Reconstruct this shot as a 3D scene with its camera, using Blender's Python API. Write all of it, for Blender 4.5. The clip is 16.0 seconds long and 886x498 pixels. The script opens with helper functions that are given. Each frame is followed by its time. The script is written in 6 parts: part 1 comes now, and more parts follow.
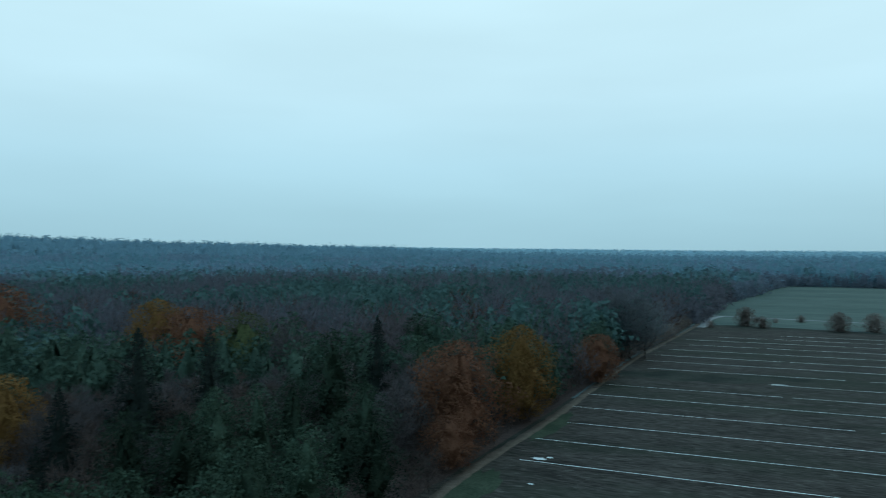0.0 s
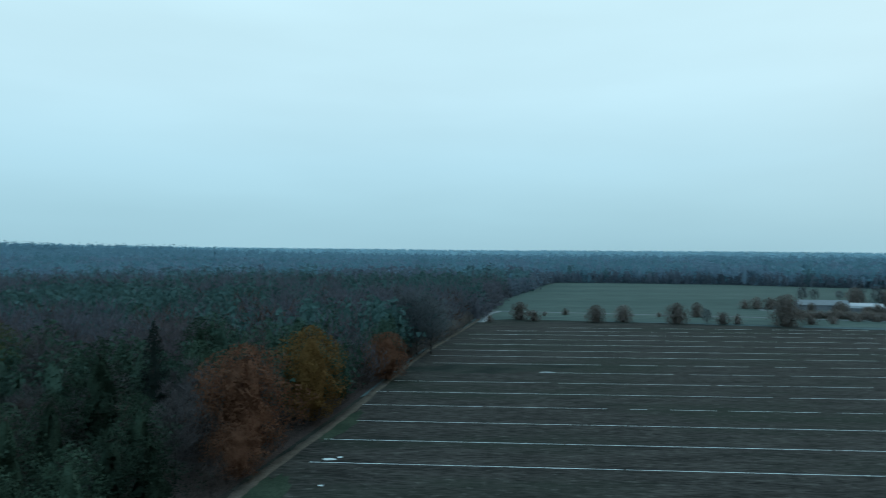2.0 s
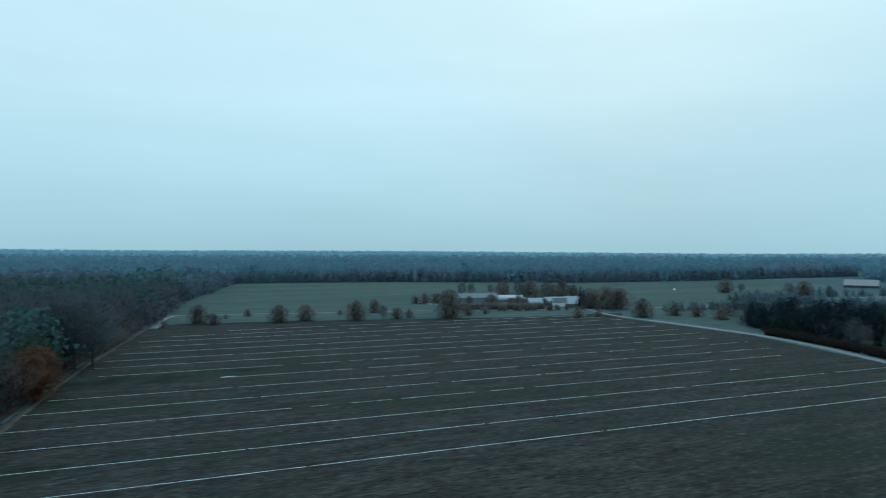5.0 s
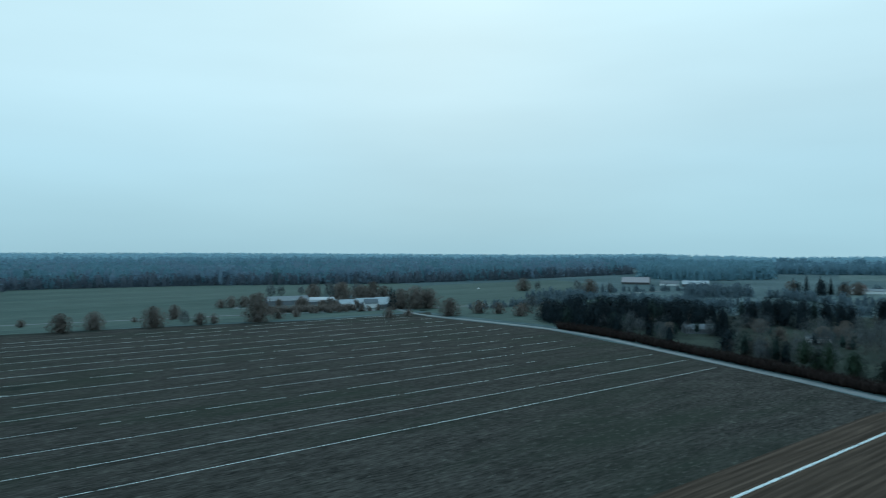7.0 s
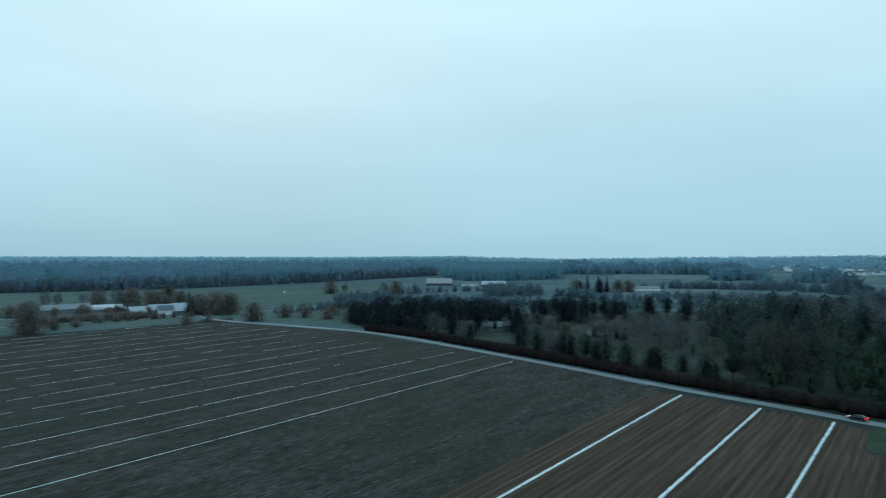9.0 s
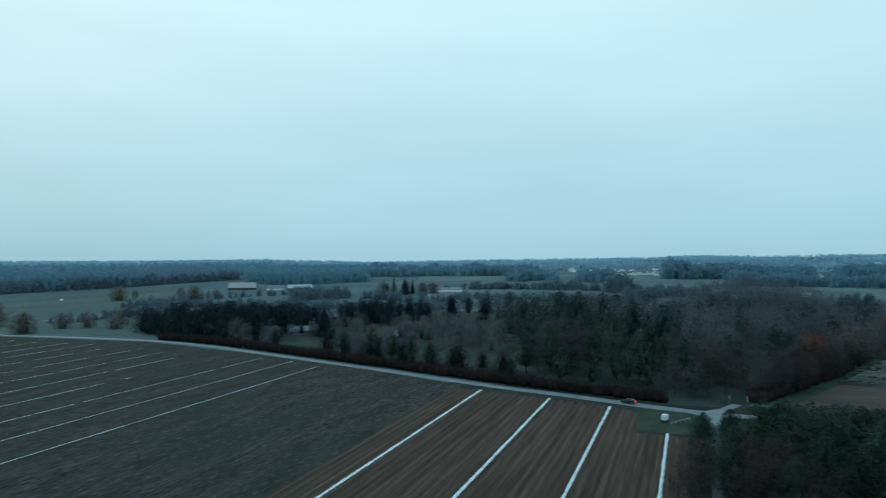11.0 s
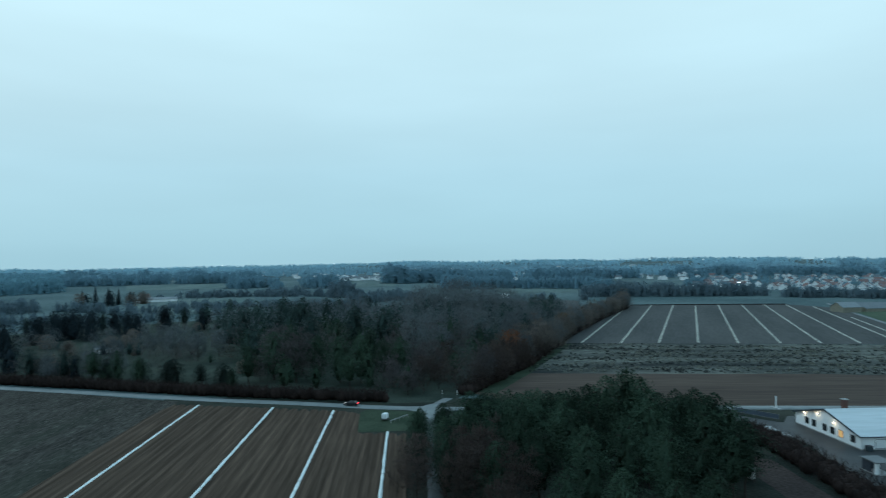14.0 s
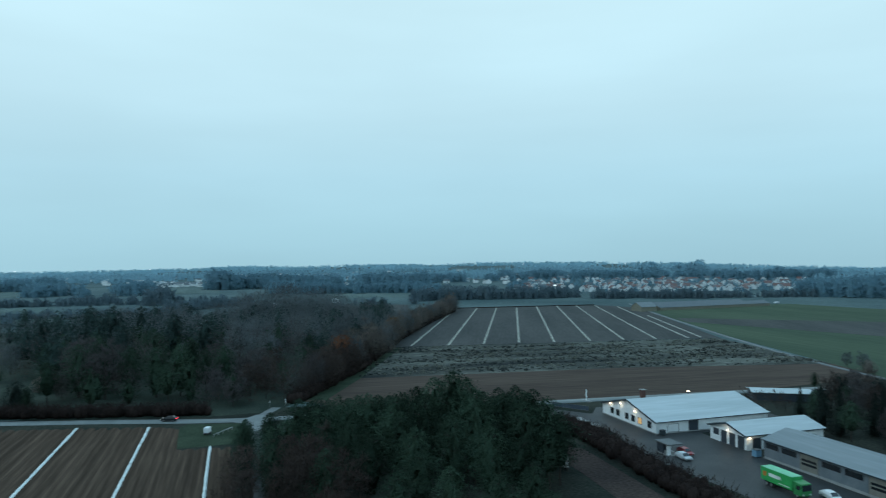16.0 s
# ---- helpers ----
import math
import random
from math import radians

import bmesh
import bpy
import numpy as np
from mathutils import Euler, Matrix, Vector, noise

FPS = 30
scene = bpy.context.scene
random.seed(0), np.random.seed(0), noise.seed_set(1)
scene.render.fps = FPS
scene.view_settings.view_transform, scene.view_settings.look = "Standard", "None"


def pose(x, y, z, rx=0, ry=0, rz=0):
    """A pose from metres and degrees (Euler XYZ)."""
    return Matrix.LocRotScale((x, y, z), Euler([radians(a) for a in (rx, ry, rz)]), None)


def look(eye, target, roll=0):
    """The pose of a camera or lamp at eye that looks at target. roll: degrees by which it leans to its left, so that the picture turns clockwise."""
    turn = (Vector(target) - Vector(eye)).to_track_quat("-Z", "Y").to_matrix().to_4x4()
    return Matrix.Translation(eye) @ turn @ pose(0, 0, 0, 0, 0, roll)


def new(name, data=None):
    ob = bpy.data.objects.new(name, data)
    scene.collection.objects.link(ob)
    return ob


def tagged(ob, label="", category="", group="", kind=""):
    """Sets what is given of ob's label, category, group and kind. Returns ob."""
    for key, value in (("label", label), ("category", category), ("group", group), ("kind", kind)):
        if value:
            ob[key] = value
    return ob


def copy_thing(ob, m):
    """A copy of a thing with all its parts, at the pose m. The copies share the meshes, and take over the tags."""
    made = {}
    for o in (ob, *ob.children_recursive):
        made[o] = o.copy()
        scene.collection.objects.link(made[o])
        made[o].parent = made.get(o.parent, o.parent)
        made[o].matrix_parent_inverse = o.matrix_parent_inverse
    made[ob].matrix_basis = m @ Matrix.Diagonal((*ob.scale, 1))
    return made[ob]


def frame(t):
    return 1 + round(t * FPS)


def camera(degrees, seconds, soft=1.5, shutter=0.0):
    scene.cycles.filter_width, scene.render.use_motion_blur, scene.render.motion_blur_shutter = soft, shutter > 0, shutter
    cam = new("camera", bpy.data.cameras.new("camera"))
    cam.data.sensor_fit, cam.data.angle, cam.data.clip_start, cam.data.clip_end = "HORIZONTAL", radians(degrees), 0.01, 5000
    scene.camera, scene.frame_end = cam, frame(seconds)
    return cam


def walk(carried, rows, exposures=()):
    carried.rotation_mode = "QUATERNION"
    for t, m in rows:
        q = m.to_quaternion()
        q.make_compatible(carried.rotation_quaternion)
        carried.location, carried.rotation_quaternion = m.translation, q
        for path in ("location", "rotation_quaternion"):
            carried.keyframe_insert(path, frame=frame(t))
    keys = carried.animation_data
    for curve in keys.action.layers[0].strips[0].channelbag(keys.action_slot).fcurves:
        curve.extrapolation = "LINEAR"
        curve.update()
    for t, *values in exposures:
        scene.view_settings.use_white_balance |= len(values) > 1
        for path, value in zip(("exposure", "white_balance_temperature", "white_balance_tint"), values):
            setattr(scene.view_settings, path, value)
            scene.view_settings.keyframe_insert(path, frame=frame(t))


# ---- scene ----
cam = camera(66.29, 16.0, soft=1.05, shutter=0.6)
PATH = [
    (0.0, pose(0, 0, 45.0, 90.00, 0.00, -0.00)),
    (0.5, pose(0, 0, 45.0, 90.02, 0.05, -4.43)),
    (1.0, pose(0, 0, 45.0, 90.02, 0.10, -8.83)),
    (1.5, pose(0, 0, 45.0, 90.00, -0.00, -13.21)),
    (2.0, pose(0, 0, 45.0, 89.98, -0.02, -17.59)),
    (2.5, pose(0, 0, 45.0, 89.95, -0.01, -22.03)),
    (3.0, pose(0, 0, 45.0, 89.95, -0.05, -26.41)),
    (3.5, pose(0, 0, 45.0, 89.95, -0.02, -30.80)),
    (4.0, pose(0, 0, 45.0, 89.95, -0.01, -35.18)),
    (4.5, pose(0, 0, 45.0, 89.96, -0.01, -39.54)),
    (5.0, pose(0, 0, 45.0, 89.97, 0.03, -43.90)),
    (7.5, pose(0, 0, 45.0, 90.12, 0.13, -63.66)),
    (8, pose(0, 0, 45.0, 90.17, 0.13, -67.73)),
    (8.5, pose(0, 0, 45.0, 90.21, 0.17, -71.82)),
    (9, pose(0, 0, 45.0, 90.23, 0.21, -75.89)),
    (11.5, pose(0, 0, 45.0, 90.49, 0.30, -96.03)),
    (12.0, pose(0, 0, 45.0, 90.58, 0.33, -99.97)),
    (12.5, pose(0, 0, 45.0, 90.63, 0.39, -103.82)),
    (13.0, pose(0, 0, 45.0, 90.66, 0.43, -107.62)),
    (13.5, pose(0, 0, 45.0, 90.71, 0.47, -111.33)),
    (14.0, pose(0, 0, 45.0, 90.77, 0.48, -115.03)),
    (14.5, pose(0, 0, 45.0, 90.83, 0.54, -118.66)),
    (15.0, pose(0, 0, 45.0, 90.91, 0.54, -122.22)),
    (15.5, pose(0, 0, 45.0, 90.99, 0.52, -125.73)),
    (16.0, pose(0, 0, 45.0, 91.06, 0.53, -129.24)),
]
walk(cam, PATH)

# ---- world, sun ----
world = bpy.data.worlds.new("world")
scene.world = world
world.use_nodes = True
wn, wl = world.node_tree.nodes, world.node_tree.links
wn.clear()
w_out = wn.new("ShaderNodeOutputWorld")
w_bg = wn.new("ShaderNodeBackground")
w_sky = wn.new("ShaderNodeTexSky")
w_sky.sky_type = "NISHITA"
w_sky.sun_disc = False
w_sky.sun_elevation = radians(24)
w_sky.sun_rotation = radians(60)
w_sky.dust_density = 4.0
w_co = wn.new("ShaderNodeTexCoord")
w_sep = wn.new("ShaderNodeSeparateXYZ")
wl.new(w_co.outputs["Generated"], w_sep.inputs[0])
w_ramp = wn.new("ShaderNodeValToRGB")
wl.new(w_sep.outputs["Z"], w_ramp.inputs[0])
w_el = w_ramp.color_ramp.elements
w_el[0].position, w_el[0].color = 0.0, (0.352, 0.603, 0.712, 1)
w_el[1].position, w_el[1].color = 0.42, (0.65, 0.93, 1.03, 1)
for w_p, w_c in ((0.05, (0.382, 0.645, 0.760, 1)), (0.12, (0.445, 0.725, 0.855, 1)), (0.22, (0.545, 0.82, 0.94, 1)), (0.75, (0.44, 0.82, 1.10, 1))):
    e = w_el.new(w_p)
    e.color = w_c
w_map = wn.new("ShaderNodeMapping")
w_map.inputs["Scale"].default_value = (1.0, 1.0, 5.0)
wl.new(w_co.outputs["Generated"], w_map.inputs[0])
w_noise = wn.new("ShaderNodeTexNoise")
w_noise.inputs["Scale"].default_value = 1.6
w_noise.inputs["Detail"].default_value = 4.0
w_noise.inputs["Roughness"].default_value = 0.45
wl.new(w_map.outputs[0], w_noise.inputs[0])
w_cl = wn.new("ShaderNodeMapRange")
w_cl.inputs["From Min"].default_value, w_cl.inputs["From Max"].default_value = 0.3, 0.7
w_cl.inputs["To Min"].default_value, w_cl.inputs["To Max"].default_value = 0.94, 1.06
wl.new(w_noise.outputs["Fac"], w_cl.inputs[0])
w_mul = wn.new("ShaderNodeVectorMath")
w_mul.operation = "SCALE"
wl.new(w_ramp.outputs[0], w_mul.inputs[0])
wl.new(w_cl.outputs[0], w_mul.inputs["Scale"])
w_nis = wn.new("ShaderNodeVectorMath")
w_nis.operation = "SCALE"
w_nis.inputs["Scale"].default_value = 0.05
wl.new(w_sky.outputs[0], w_nis.inputs[0])
w_mix = wn.new("ShaderNodeMix")
w_mix.data_type = "RGBA"
w_mix.inputs[0].default_value = 0.97
wl.new(w_nis.outputs[0], w_mix.inputs[6])
wl.new(w_mul.outputs[0], w_mix.inputs[7])
wl.new(w_mix.outputs[2], w_bg.inputs["Color"])
w_bg.inputs["Strength"].default_value = 1.0
wl.new(w_bg.outputs[0], w_out.inputs[0])

sun = new("sun", bpy.data.lights.new("sun", "SUN"))
sun.data.energy, sun.data.angle, sun.data.color = 0.5, radians(40), (0.82, 0.96, 1.0)
sun.matrix_world = look((0, 0, 300), (-160, -90, 140))


# ---- materials ----
def mat(name, c1, c2, rough=0.85, scale=0.3, fine=6.0, spread=0.25, stretch=(1, 1, 1), turn=0.0, bump=0.0, metal=0.0, island=False, objrand=0.0, spec=0.03, leafy=0.25):
    """Two colours mixed by large noise, varied by fine noise; turn and stretch lay the noise along rows."""
    m = bpy.data.materials.new(name)
    m.use_nodes = True
    n, l = m.node_tree.nodes, m.node_tree.links
    b = n["Principled BSDF"]
    b.inputs["Roughness"].default_value = rough
    b.inputs["Metallic"].default_value = metal
    b.inputs["Specular IOR Level"].default_value = spec
    co = n.new("ShaderNodeTexCoord")
    geo = n.new("ShaderNodeNewGeometry")
    mp = n.new("ShaderNodeMapping")
    mp.vector_type = "TEXTURE"
    mp.inputs["Rotation"].default_value = (0, 0, turn)
    mp.inputs["Scale"].default_value = stretch
    l.new(geo.outputs["Position"] if not objrand else co.outputs["Object"], mp.inputs[0])
    big, small = n.new("ShaderNodeTexNoise"), n.new("ShaderNodeTexNoise")
    big.inputs["Scale"].default_value, small.inputs["Scale"].default_value = scale, fine
    big.inputs["Detail"].default_value, small.inputs["Detail"].default_value = 5.0, 4.0
    l.new(mp.outputs[0], big.inputs[0])
    l.new(mp.outputs[0], small.inputs[0])
    fac = n.new("ShaderNodeMapRange")
    fac.inputs["From Min"].default_value, fac.inputs["From Max"].default_value = 0.35, 0.65
    l.new(big.outputs["Fac"], fac.inputs[0])
    mix = n.new("ShaderNodeMix")
    mix.data_type = "RGBA"
    mix.inputs[6].default_value, mix.inputs[7].default_value = (*c1, 1), (*c2, 1)
    if island:
        l.new(geo.outputs["Random Per Island"], mix.inputs[0])
    else:
        l.new(fac.outputs[0], mix.inputs[0])
    var = n.new("ShaderNodeMapRange")
    var.inputs["From Min"].default_value, var.inputs["From Max"].default_value = 0.3, 0.7
    var.inputs["To Min"].default_value, var.inputs["To Max"].default_value = 1 - spread, 1 + spread
    l.new(small.outputs["Fac"], var.inputs[0])
    sc = n.new("ShaderNodeVectorMath")
    sc.operation = "SCALE"
    l.new(mix.outputs[2], sc.inputs[0])
    l.new(var.outputs[0], sc.inputs["Scale"])
    last = sc
    if objrand:
        oi = n.new("ShaderNodeObjectInfo")
        r = n.new("ShaderNodeMapRange")
        r.inputs["To Min"].default_value, r.inputs["To Max"].default_value = 1 - objrand, 1 + objrand
        l.new(oi.outputs["Random"], r.inputs[0])
        last = n.new("ShaderNodeVectorMath")
        last.operation = "SCALE"
        l.new(sc.outputs[0], last.inputs[0])
        l.new(r.outputs[0], last.inputs["Scale"])
    l.new(last.outputs[0], b.inputs["Base Color"])
    if island:
        tl, ms = n.new("ShaderNodeBsdfTranslucent"), n.new("ShaderNodeMixShader")
        ms.inputs[0].default_value = leafy
        l.new(last.outputs[0], tl.inputs["Color"])
        l.new(b.outputs[0], ms.inputs[1])
        l.new(tl.outputs[0], ms.inputs[2])
        l.new(ms.outputs[0], n["Material Output"].inputs["Surface"])
    if bump:
        bp = n.new("ShaderNodeBump")
        bp.inputs["Strength"].default_value, bp.inputs["Distance"].default_value = 0.8, bump
        l.new(small.outputs["Fac"], bp.inputs["Height"])
        l.new(bp.outputs[0], b.inputs["Normal"])
    return m


def plain(name, c, rough=0.6, metal=0.0, spec=0.4, glow=0.0, alpha=1.0):
    m = mat(name, c, tuple(v * 0.82 for v in c), rough, 0.7, 9.0, 0.08, metal=metal, spec=spec)
    if glow:
        b = m.node_tree.nodes["Principled BSDF"]
        b.inputs["Emission Color"].default_value = (*c, 1)
        b.inputs["Emission Strength"].default_value = glow
    return m


def flecked(m, pale, weedy, turn):
    """Adds straw flecks and weedy patches, drawn out along the rows, to a soil."""
    n, l = m.node_tree.nodes, m.node_tree.links
    b = n["Principled BSDF"]
    src = b.inputs["Base Color"].links[0].from_socket
    geo = n.new("ShaderNodeNewGeometry")
    out = src
    for colour, stretch, scale, lo, hi in ((weedy, (3, 1, 1), 0.03, 0.48, 0.64), (pale, (2.6, 1, 1), 0.8, 0.56, 0.74)):
        mp = n.new("ShaderNodeMapping")
        mp.vector_type = "TEXTURE"
        mp.inputs["Rotation"].default_value = (0, 0, turn)
        mp.inputs["Scale"].default_value = stretch
        l.new(geo.outputs["Position"], mp.inputs[0])
        t = n.new("ShaderNodeTexNoise")
        t.inputs["Scale"].default_value, t.inputs["Detail"].default_value = scale, 6.0
        t.inputs["Roughness"].default_value = 0.6
        l.new(mp.outputs[0], t.inputs[0])
        r = n.new("ShaderNodeMapRange")
        r.inputs["From Min"].default_value, r.inputs["From Max"].default_value = lo, hi
        r.inputs["To Max"].default_value = 0.8
        l.new(t.outputs["Fac"], r.inputs[0])
        x = n.new("ShaderNodeMix")
        x.data_type = "RGBA"
        l.new(r.outputs[0], x.inputs[0])
        l.new(out, x.inputs[6])
        x.inputs[7].default_value = (*colour, 1)
        out = x.outputs[2]
    l.new(out, b.inputs["Base Color"])


def rowed(m, period, turn, lo, hi):
    """Paints the shade of furrows into a soil's colour, as dark bands along its rows."""
    n, l = m.node_tree.nodes, m.node_tree.links
    b = n["Principled BSDF"]
    src = b.inputs["Base Color"].links[0].from_socket
    geo, mp, w = n.new("ShaderNodeNewGeometry"), n.new("ShaderNodeMapping"), n.new("ShaderNodeTexWave")
    mp.vector_type = "TEXTURE"
    mp.inputs["Rotation"].default_value = (0, 0, turn)
    w.wave_type, w.bands_direction = "BANDS", "Y"
    w.inputs["Scale"].default_value, w.inputs["Distortion"].default_value = 0.3142 / period, 1.2
    w.inputs["Detail"].default_value, w.inputs["Detail Scale"].default_value = 2.0, 0.6
    r, x = n.new("ShaderNodeMapRange"), n.new("ShaderNodeVectorMath")
    r.inputs["To Min"].default_value, r.inputs["To Max"].default_value = lo, hi
    x.operation = "SCALE"
    l.new(geo.outputs["Position"], mp.inputs[0])
    l.new(mp.outputs[0], w.inputs[0])
    l.new(w.outputs["Fac"], r.inputs[0])
    l.new(src, x.inputs[0])
    l.new(r.outputs[0], x.inputs["Scale"])
    l.new(x.outputs[0], b.inputs["Base Color"])


ROW = radians(-22)
M = {}
# meadow green with a bluish distance haze mixed in, as it shows far off
M["ground"] = mat("meadow_ground", (0.056, 0.089, 0.094), (0.094, 0.132, 0.134), 0.95, 0.008, 0.2, 0.25)
M["litter"] = mat("leaf_litter", (0.040, 0.031, 0.029), (0.066, 0.049, 0.043), 0.95, 0.05, 1.5, 0.35)
M["dark_soil"] = mat("dark_ploughed_soil", (0.0272, 0.0256, 0.0226), (0.0500, 0.0466, 0.0408), 0.9, 0.22, 1.4, 0.55, (4, 1, 1), ROW, 0.15)
flecked(M["dark_soil"], (0.104, 0.101, 0.088), (0.025, 0.031, 0.023), ROW)
M["brown_soil"] = mat("brown_harrowed_soil", (0.052, 0.0368, 0.0275), (0.080, 0.0560, 0.0420), 0.9, 0.42, 2.0, 0.3, (30, 1, 1), ROW, 0.08)
# furrow shade painted as bands every 1.9 m, apart from the ridges
rowed(M["brown_soil"], 1.9, ROW, 0.80, 1.12)
M["far_soil"] = mat("grey_brown_soil", (0.054, 0.057, 0.057), (0.076, 0.077, 0.075), 0.9, 0.05, 0.6, 0.15, (8, 1, 1), radians(-45))
M["red_soil"] = mat("reddish_bare_soil", (0.060, 0.045, 0.038), (0.084, 0.063, 0.052), 0.9, 0.1, 0.8, 0.2, (14, 1, 1), radians(63))
M["scrub"] = mat("rough_fallow", (0.024, 0.028, 0.028), (0.118, 0.124, 0.110), 0.95, 0.055, 0.8, 0.5, (4, 1, 1), radians(63), 0.2)
M["green"] = mat("winter_crop_green", (0.050, 0.074, 0.050), (0.068, 0.094, 0.062), 0.9, 0.02, 0.4, 0.15, (10, 1, 1), ROW)
M["meadow"] = mat("pale_meadow_grass", (0.054, 0.084, 0.074), (0.078, 0.108, 0.094), 0.9, 0.02, 0.4, 0.25, (10, 1, 1), ROW)
# far meadows: grass paled and blued, distance haze put into its colour
M["far_grass"] = mat("hazed_meadow_grass", (0.080, 0.116, 0.112), (0.112, 0.148, 0.140), 0.95, 0.02, 0.2, 0.2, (6, 1, 1), ROW)
M["grass"] = mat("rough_grass", (0.019, 0.023, 0.020), (0.039, 0.043, 0.035), 0.95, 0.08, 1.5, 0.35)
M["lawn"] = mat("grey_green_lawn", (0.025, 0.034, 0.028), (0.046, 0.058, 0.047), 0.95, 0.06, 1.5, 0.3)
M["verge"] = mat("short_green_verge", (0.027, 0.041, 0.027), (0.042, 0.058, 0.039), 0.95, 0.15, 2.0, 0.25)
M["track"] = mat("trodden_sandy_track", (0.066, 0.056, 0.045), (0.104, 0.088, 0.070), 0.95, 0.3, 2.0, 0.25)
M["road"] = mat("pale_worn_asphalt", (0.125, 0.145, 0.148), (0.165, 0.186, 0.188), 0.6, 0.2, 3.0, 0.15, spec=0.2)
M["lane"] = mat("grey_lane_paving", (0.120, 0.132, 0.136), (0.160, 0.172, 0.174), 0.7, 0.2, 3.0, 0.15, spec=0.1)
M["old_lane"] = mat("worn_lane_paving", (0.062, 0.070, 0.073), (0.088, 0.096, 0.098), 0.7, 0.2, 3.0, 0.2, spec=0.1)
M["yard"] = mat("dark_yard_asphalt", (0.028, 0.031, 0.034), (0.044, 0.047, 0.049), 0.55, 0.12, 2.5, 0.2, spec=0.15)
M["strip"] = mat("pale_white_strip", (0.50, 0.56, 0.56), (0.66, 0.71, 0.70), 0.7, 1.2, 6.0, 0.25)
# sky reflected by water in the ruts, put in as matt white
M["rut"] = mat("sky_mirror_rut", (0.56, 0.62, 0.62), (0.74, 0.79, 0.78), 0.7, 0.8, 4.0, 0.3)
M["strip2"] = mat("straw_white_strip", (0.25, 0.255, 0.225), (0.38, 0.38, 0.335), 0.8, 0.3, 2.0, 0.3)
M["bark"] = mat("bark", (0.036, 0.031, 0.028), (0.060, 0.052, 0.047), 0.9, 1.0, 8.0, 0.3, objrand=0.2)
M["twig"] = mat("bare_twigs", (0.074, 0.068, 0.070), (0.104, 0.095, 0.094), 0.9, 0.2, 3.0, 0.2, island=True, objrand=0.25, leafy=0.45)
M["twig_brown"] = mat("brown_twigs", (0.064, 0.050, 0.046), (0.096, 0.073, 0.064), 0.9, 0.2, 3.0, 0.2, island=True, objrand=0.3, leafy=0.45)
M["twig_red"] = mat("dark_hedge_twigs", (0.024, 0.018, 0.017), (0.042, 0.030, 0.027), 0.9, 0.2, 3.0, 0.2, island=True)
M["pine"] = mat("pine_needles", (0.028, 0.049, 0.034), (0.038, 0.062, 0.042), 0.85, 0.2, 2.0, 0.15, island=True, objrand=0.45, leafy=0.12)
M["spruce"] = mat("spruce_needles", (0.015, 0.022, 0.020), (0.023, 0.032, 0.027), 0.85, 0.2, 2.0, 0.2, island=True, objrand=0.25, leafy=0.3)
M["orange"] = mat("orange_autumn_leaves", (0.130, 0.061, 0.039), (0.166, 0.077, 0.046), 0.85, 0.2, 2.0, 0.25, island=True, objrand=0.15, leafy=0.3)
M["yellow"] = mat("golden_brown_leaves", (0.154, 0.086, 0.031), (0.194, 0.108, 0.038), 0.8, 0.2, 2.0, 0.25, island=True, objrand=0.15, leafy=0.3)
M["yellowgreen"] = mat("yellow_green_leaves", (0.044, 0.058, 0.026), (0.066, 0.080, 0.034), 0.8, 0.2, 2.0, 0.25, island=True, objrand=0.15)
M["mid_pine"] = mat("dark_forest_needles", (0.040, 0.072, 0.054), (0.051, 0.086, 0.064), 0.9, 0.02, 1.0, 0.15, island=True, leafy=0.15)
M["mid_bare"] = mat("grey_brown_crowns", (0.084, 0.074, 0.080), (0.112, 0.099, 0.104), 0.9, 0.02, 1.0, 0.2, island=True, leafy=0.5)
# distance haze put into the colours: each farther band is paler and bluer
M["haze_slate_pine"] = mat("hazed_slate_needles", (0.056, 0.110, 0.104), (0.068, 0.124, 0.116), 0.9, 0.02, 1.0, 0.15, island=True, leafy=0.2)
M["haze_slate_bare"] = mat("hazed_slate_crowns", (0.092, 0.098, 0.116), (0.122, 0.126, 0.144), 0.9, 0.02, 1.0, 0.2, island=True, leafy=0.5)
M["haze_teal_pine"] = mat("hazed_teal_needles", (0.060, 0.118, 0.114), (0.074, 0.134, 0.130), 0.9, 0.02, 1.0, 0.15, island=True, leafy=0.25)
M["haze_teal_bare"] = mat("hazed_grey_crowns", (0.092, 0.102, 0.118), (0.120, 0.128, 0.144), 0.9, 0.02, 1.0, 0.15, island=True, leafy=0.5)
M["haze_blue_pine"] = mat("hazed_blue_needles", (0.084, 0.160, 0.174), (0.098, 0.176, 0.190), 0.9, 0.01, 0.5, 0.15, island=True, leafy=0.3)
M["haze_blue_bare"] = mat("hazed_blue_crowns", (0.112, 0.144, 0.178), (0.142, 0.176, 0.210), 0.9, 0.01, 0.5, 0.15, island=True, leafy=0.5)
M["haze_hill_pine"] = mat("hazed_hill_needles", (0.126, 0.246, 0.296), (0.150, 0.276, 0.326), 0.9, 0.01, 0.5, 0.1, island=True, leafy=0.5)
M["haze_hill_bare"] = mat("hazed_hill_crowns", (0.152, 0.238, 0.300), (0.182, 0.270, 0.332), 0.9, 0.01, 0.5, 0.1, island=True, leafy=0.5)
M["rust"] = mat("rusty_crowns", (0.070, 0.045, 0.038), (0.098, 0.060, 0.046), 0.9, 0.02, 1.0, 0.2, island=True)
# belts and horizon woods: haze painted in by shifting crowns towards sky colour
M["belt"] = mat("hazed_belt_crowns", (0.140, 0.250, 0.306), (0.158, 0.272, 0.328), 0.9, 0.01, 0.5, 0.1, island=True, leafy=0.5)
